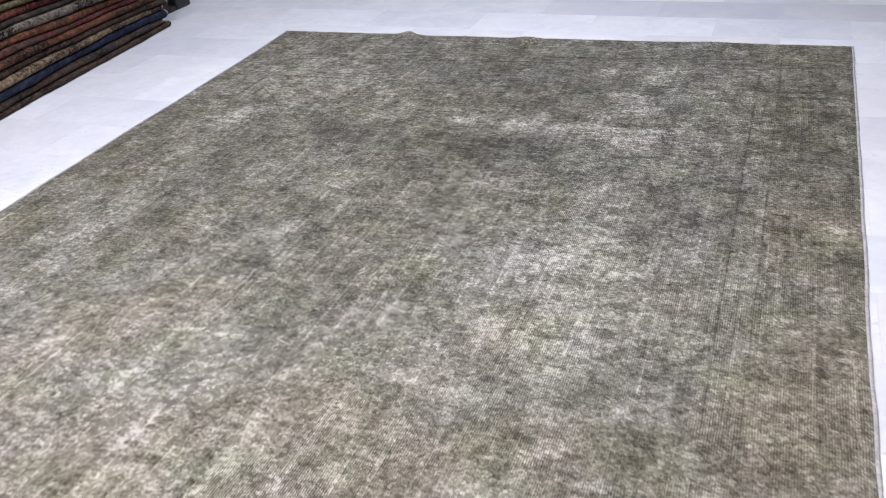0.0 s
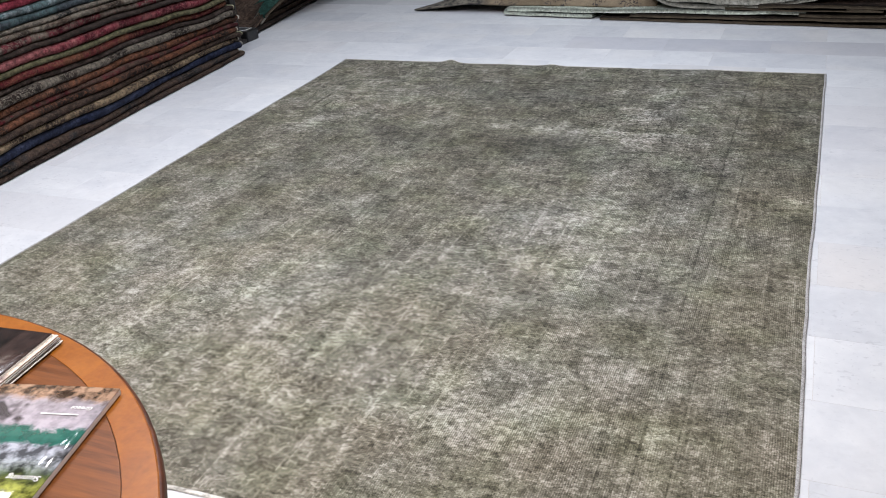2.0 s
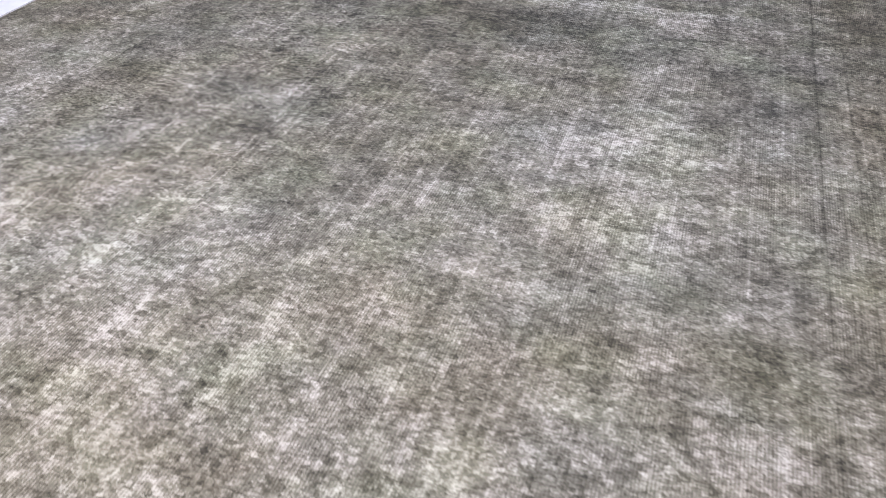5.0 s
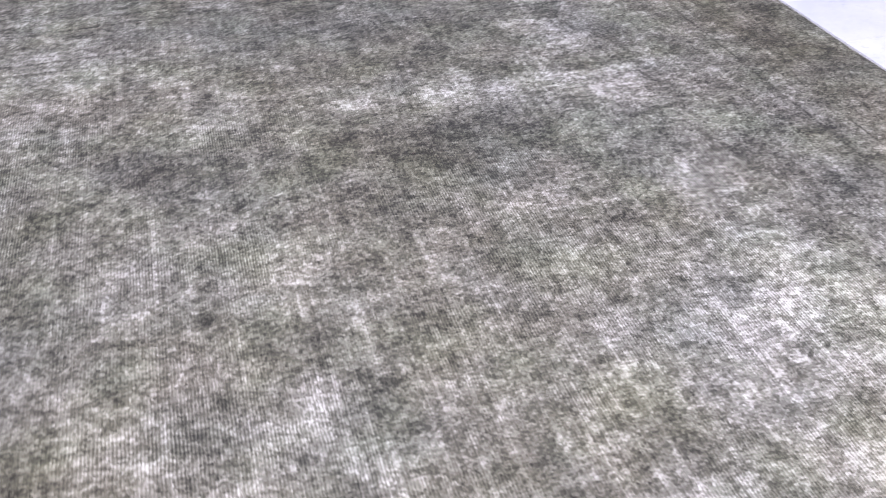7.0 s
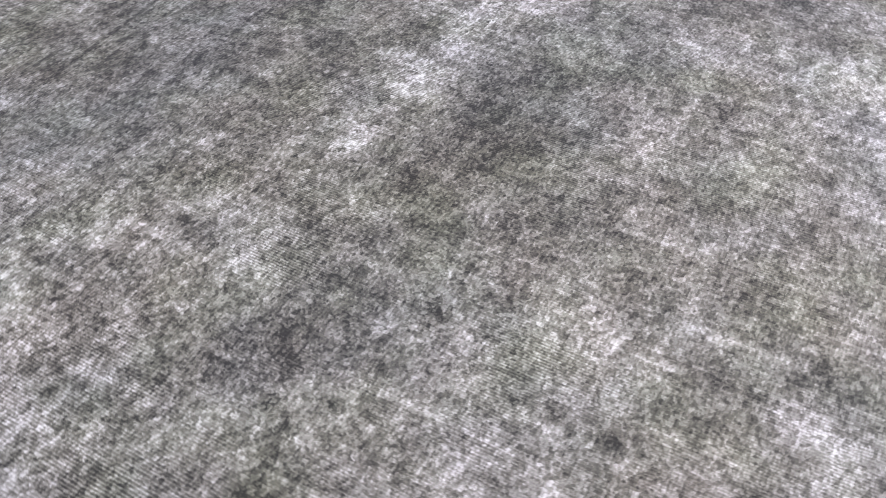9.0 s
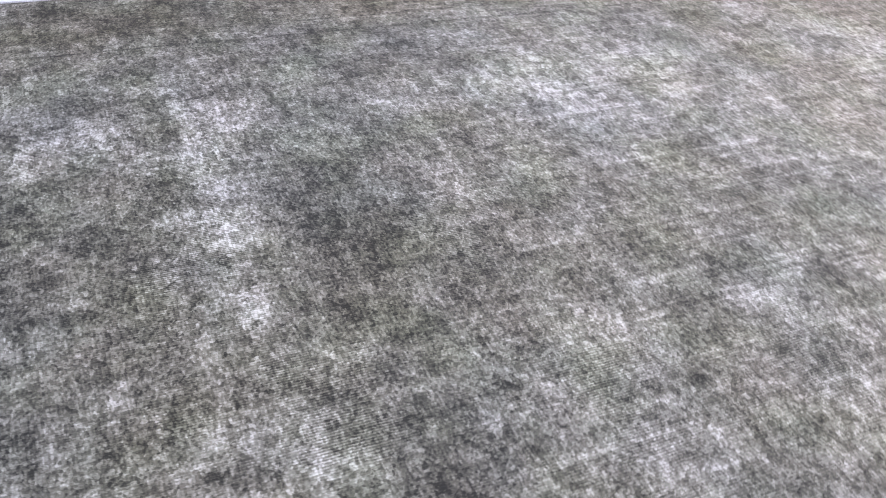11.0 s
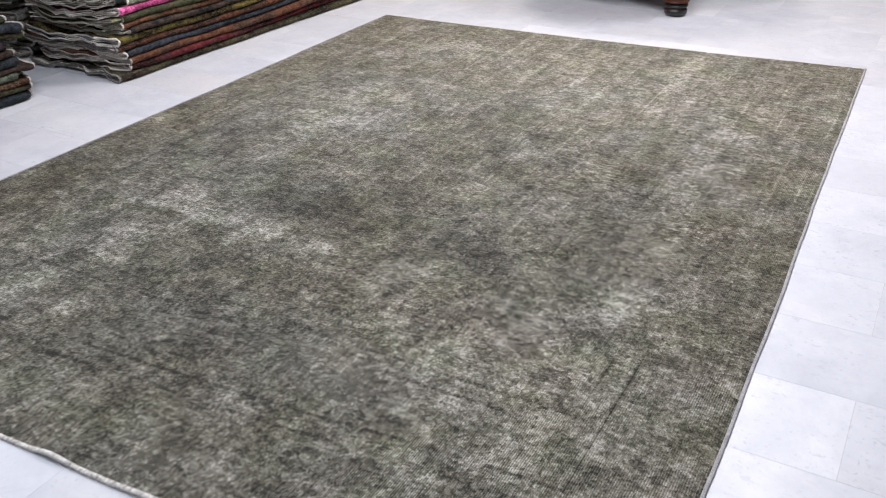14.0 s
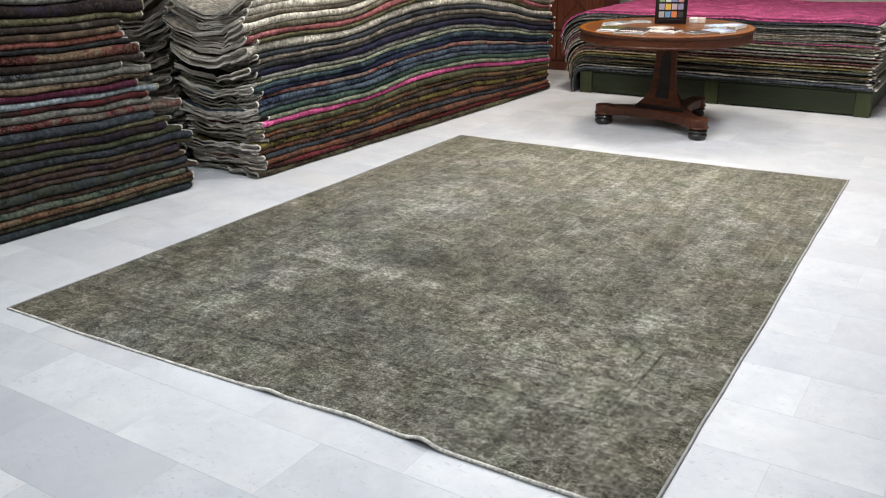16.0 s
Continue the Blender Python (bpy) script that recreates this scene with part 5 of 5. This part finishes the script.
magazine("open pale magazine on the round table", (-1.17, -0.62, TOP + 0.0015), 172, 0.20, 0.17, 0.006, PALE_PRINT, 3)
leaflet = magazine("charcoal leaflet on the round table", (-1.40, -0.68, TOP + 0.0015), 158, 0.14, 0.16, 0.004, paint("charcoal_print", (0.045, 0.047, 0.050), 0.3), 4)
part("text_bar", box(0.02, 0.075, 0, 0.008, 0, 0.0003, 0), WHITE_INK, leaflet, "unreadable white title").matrix_local = pose(0, 0.06, 0.0070)
magazine("pale blue brochure on the round table", (-1.50, -0.82, TOP + 0.0015), 150, 0.19, 0.14, 0.012, BLUE_PRINT, 5)
magazine("pale blue and white brochure under another on the table", (-1.45, -1.05, TOP + 0.0015), 140, 0.16, 0.20, 0.020, BLUE_PRINT, 6)
magazine("grey glossy brochure on the round table", (-0.68, -0.98, TOP + 0.0015), 165, 0.16, 0.20, 0.008, GREY_PRINT, 7)
magazine("white leaflet on the round table", (-0.72, -0.86, TOP + 0.0015), 200, 0.12, 0.10, 0.004, GREY_PRINT, 8)

magazine("folded grey newsletter on the round table", (-0.86, -1.12, TOP + 0.0015), 205, 0.15, 0.11, 0.009, GREY_PRINT, 9)
magazine("pink and white leaflet on the round table", (-1.10, -0.80, TOP + 0.0015), 160, 0.13, 0.15, 0.010, PALE_PRINT, 10)
magazine("white brochure with a blue photograph on the table", (-1.58, -1.02, TOP + 0.0015), 170, 0.12, 0.16, 0.026, BLUE_PRINT, 11)
magazine("black and white leaflet on the round table", (-1.26, -0.66, TOP + 0.0015), 175, 0.10, 0.13, 0.011, DARK_PRINT, 12)


def small_box():
    ob = thing("paper_box", "small white paper box on the round table", "box", at=pose(-1.30, -1.36, TOP + 0.0015, 0, 0, 15))
    part("body", box(-0.06, 0.06, -0.04, 0.04, 0, 0.035, 0.003), PAPER, ob)
    part("sleeve", box(-0.061, 0.0, -0.041, 0.041, 0.0005, 0.036, 0.002), PALE_PRINT, ob, "tan printed sleeve")


small_box()


# ---- wooden cabinet behind the stacks ----
def cabinet():
    ob = thing("wooden_cabinet", "tall reddish wooden cabinet with panelled doors", "cabinet", at=pose(0.18, -3.05, 0))
    part("body", box(0, 1.5, -0.45, 0, 0.0, 2.1, 0.006), CABINET_WOOD, ob)
    part("plinth", box(-0.02, 1.52, -0.47, 0.025, 0.0, 0.09, 0.006), CABINET_WOOD, ob)
    part("cornice", box(-0.03, 1.53, -0.48, 0.04, 2.1, 2.17, 0.008), CABINET_WOOD, ob)
    for k in range(3):
        x = 0.02 + 0.49 * k
        door = part("door", box(x, x + 0.475, 0.001, 0.022, 0.42, 2.06, 0.004), CABINET_WOOD, ob)
        part("panel", box(x + 0.07, x + 0.405, 0.0222, 0.030, 0.50, 1.98, 0.008), CABINET_WOOD, door)
        for sign in (1, -1):
            rail = part("lattice_bar", box(-0.008, 0.008, 0, 0.006, -0.23, 0.23, 0.002), TABLE_WOOD, door)
            rail.matrix_local = pose(x + 0.2375, 0.0302 + 0.0065 * (sign > 0), 0.72, 0, 42 * sign, 0)
        drawer = part("drawer", box(x, x + 0.475, 0.001, 0.022, 0.11, 0.40, 0.005), CABINET_WOOD, ob)
        part("drawer_panel", box(x + 0.05, x + 0.425, 0.0222, 0.029, 0.15, 0.36, 0.006), CABINET_WOOD, drawer)
        part("knob", turned([(0.006, 0.0), (0.012, 0.004), (0.008, 0.010), (0.015, 0.018), (0.010, 0.026)], 14), EBONY, drawer).matrix_local = pose(x + 0.2375, 0.029, 0.255, -90)


cabinet()


# ---- marble tiles of the floor ----
TILE_X, TILE_Y, ROW0 = 0.600, 0.300, 3.785


def tile_mesh(material):
    bm = box(-TILE_X / 2 + 0.0004, TILE_X / 2 - 0.0004, -TILE_Y / 2 + 0.0004, TILE_Y / 2 - 0.0004, -0.012, 0.0, 0)
    top = [e for e in bm.edges if all(v.co.z > -0.001 for v in e.verts)]
    bmesh.ops.bevel(bm, geom=top, offset=0.0003, segments=1, affect="EDGES")
    me = bpy.data.meshes.new("tile")
    bm.to_mesh(me)
    bm.free()
    me.materials.append(material)
    return me


GREY_TILES = {(1, -1.19), (1, -0.59), (1, 0.01), (-2, 0.31), (-3, 0.61), (-3, 0.01), (-8, 0.31), (-14, -2.09), (4, -0.89), (3, 0.61), (-9, -2.99)}


def tiles():
    white, grey, dull = tile_mesh(MARBLE), tile_mesh(GREY_MARBLE), tile_mesh(DULL_MARBLE)
    rest_v, rest_f = [], []
    shape_v = [v.co.copy() for v in white.vertices]
    shape_f = [tuple(p.vertices) for p in white.polygons]
    for r in range(-27, 18):
        y = ROW0 + TILE_Y * (r + 0.5)
        first = (0.31 if r % 2 else 0.01) + TILE_X / 2
        for k in range(-11, 6):
            x = first + TILE_X * k
            if not (X0 < x < X1 and Y0 < y < Y1):
                continue
            if -4.1 < x < 0.9 and -2.4 < y < 5.2:
                dark = any(r == a and abs(x - b) < 0.2 for a, b in GREY_TILES)
                ob = new("tile", (grey if r == 1 else dull) if dark else white)
                ob.parent = floor
                ob.location = (x, y, 0)
                ob.rotation_euler = (0, 0, math.pi if (r * 7 + k * 3) % 2 else 0)
            else:
                base = len(rest_v)
                rest_v += [v + Vector((x, y, 0)) for v in shape_v]
                rest_f += [tuple(base + q for q in f) for f in shape_f]
    rest = part("far_tiles", mesh("far_tiles", rest_v, rest_f, MARBLE_REST), None, floor)
    tagged(rest, "polished white marble tiles", kind="stuff")


def marble_rest():
    n = Nodes("white_marble_far")
    pick = n.add("ShaderNodeNewGeometry").outputs["Random Per Island"]
    tone = n.math("ADD", n.math("MULTIPLY", pick, 0.6), n.math("MULTIPLY", n.noise(4.0, 5, 0.6, None, 0.6), 0.6))
    return n.finish(n.ramp(tone, [(0.2, (0.74, 0.75, 0.765)), (0.95, (0.55, 0.57, 0.60))]), 0.27)


MARBLE_REST = marble_rest()
tiles()
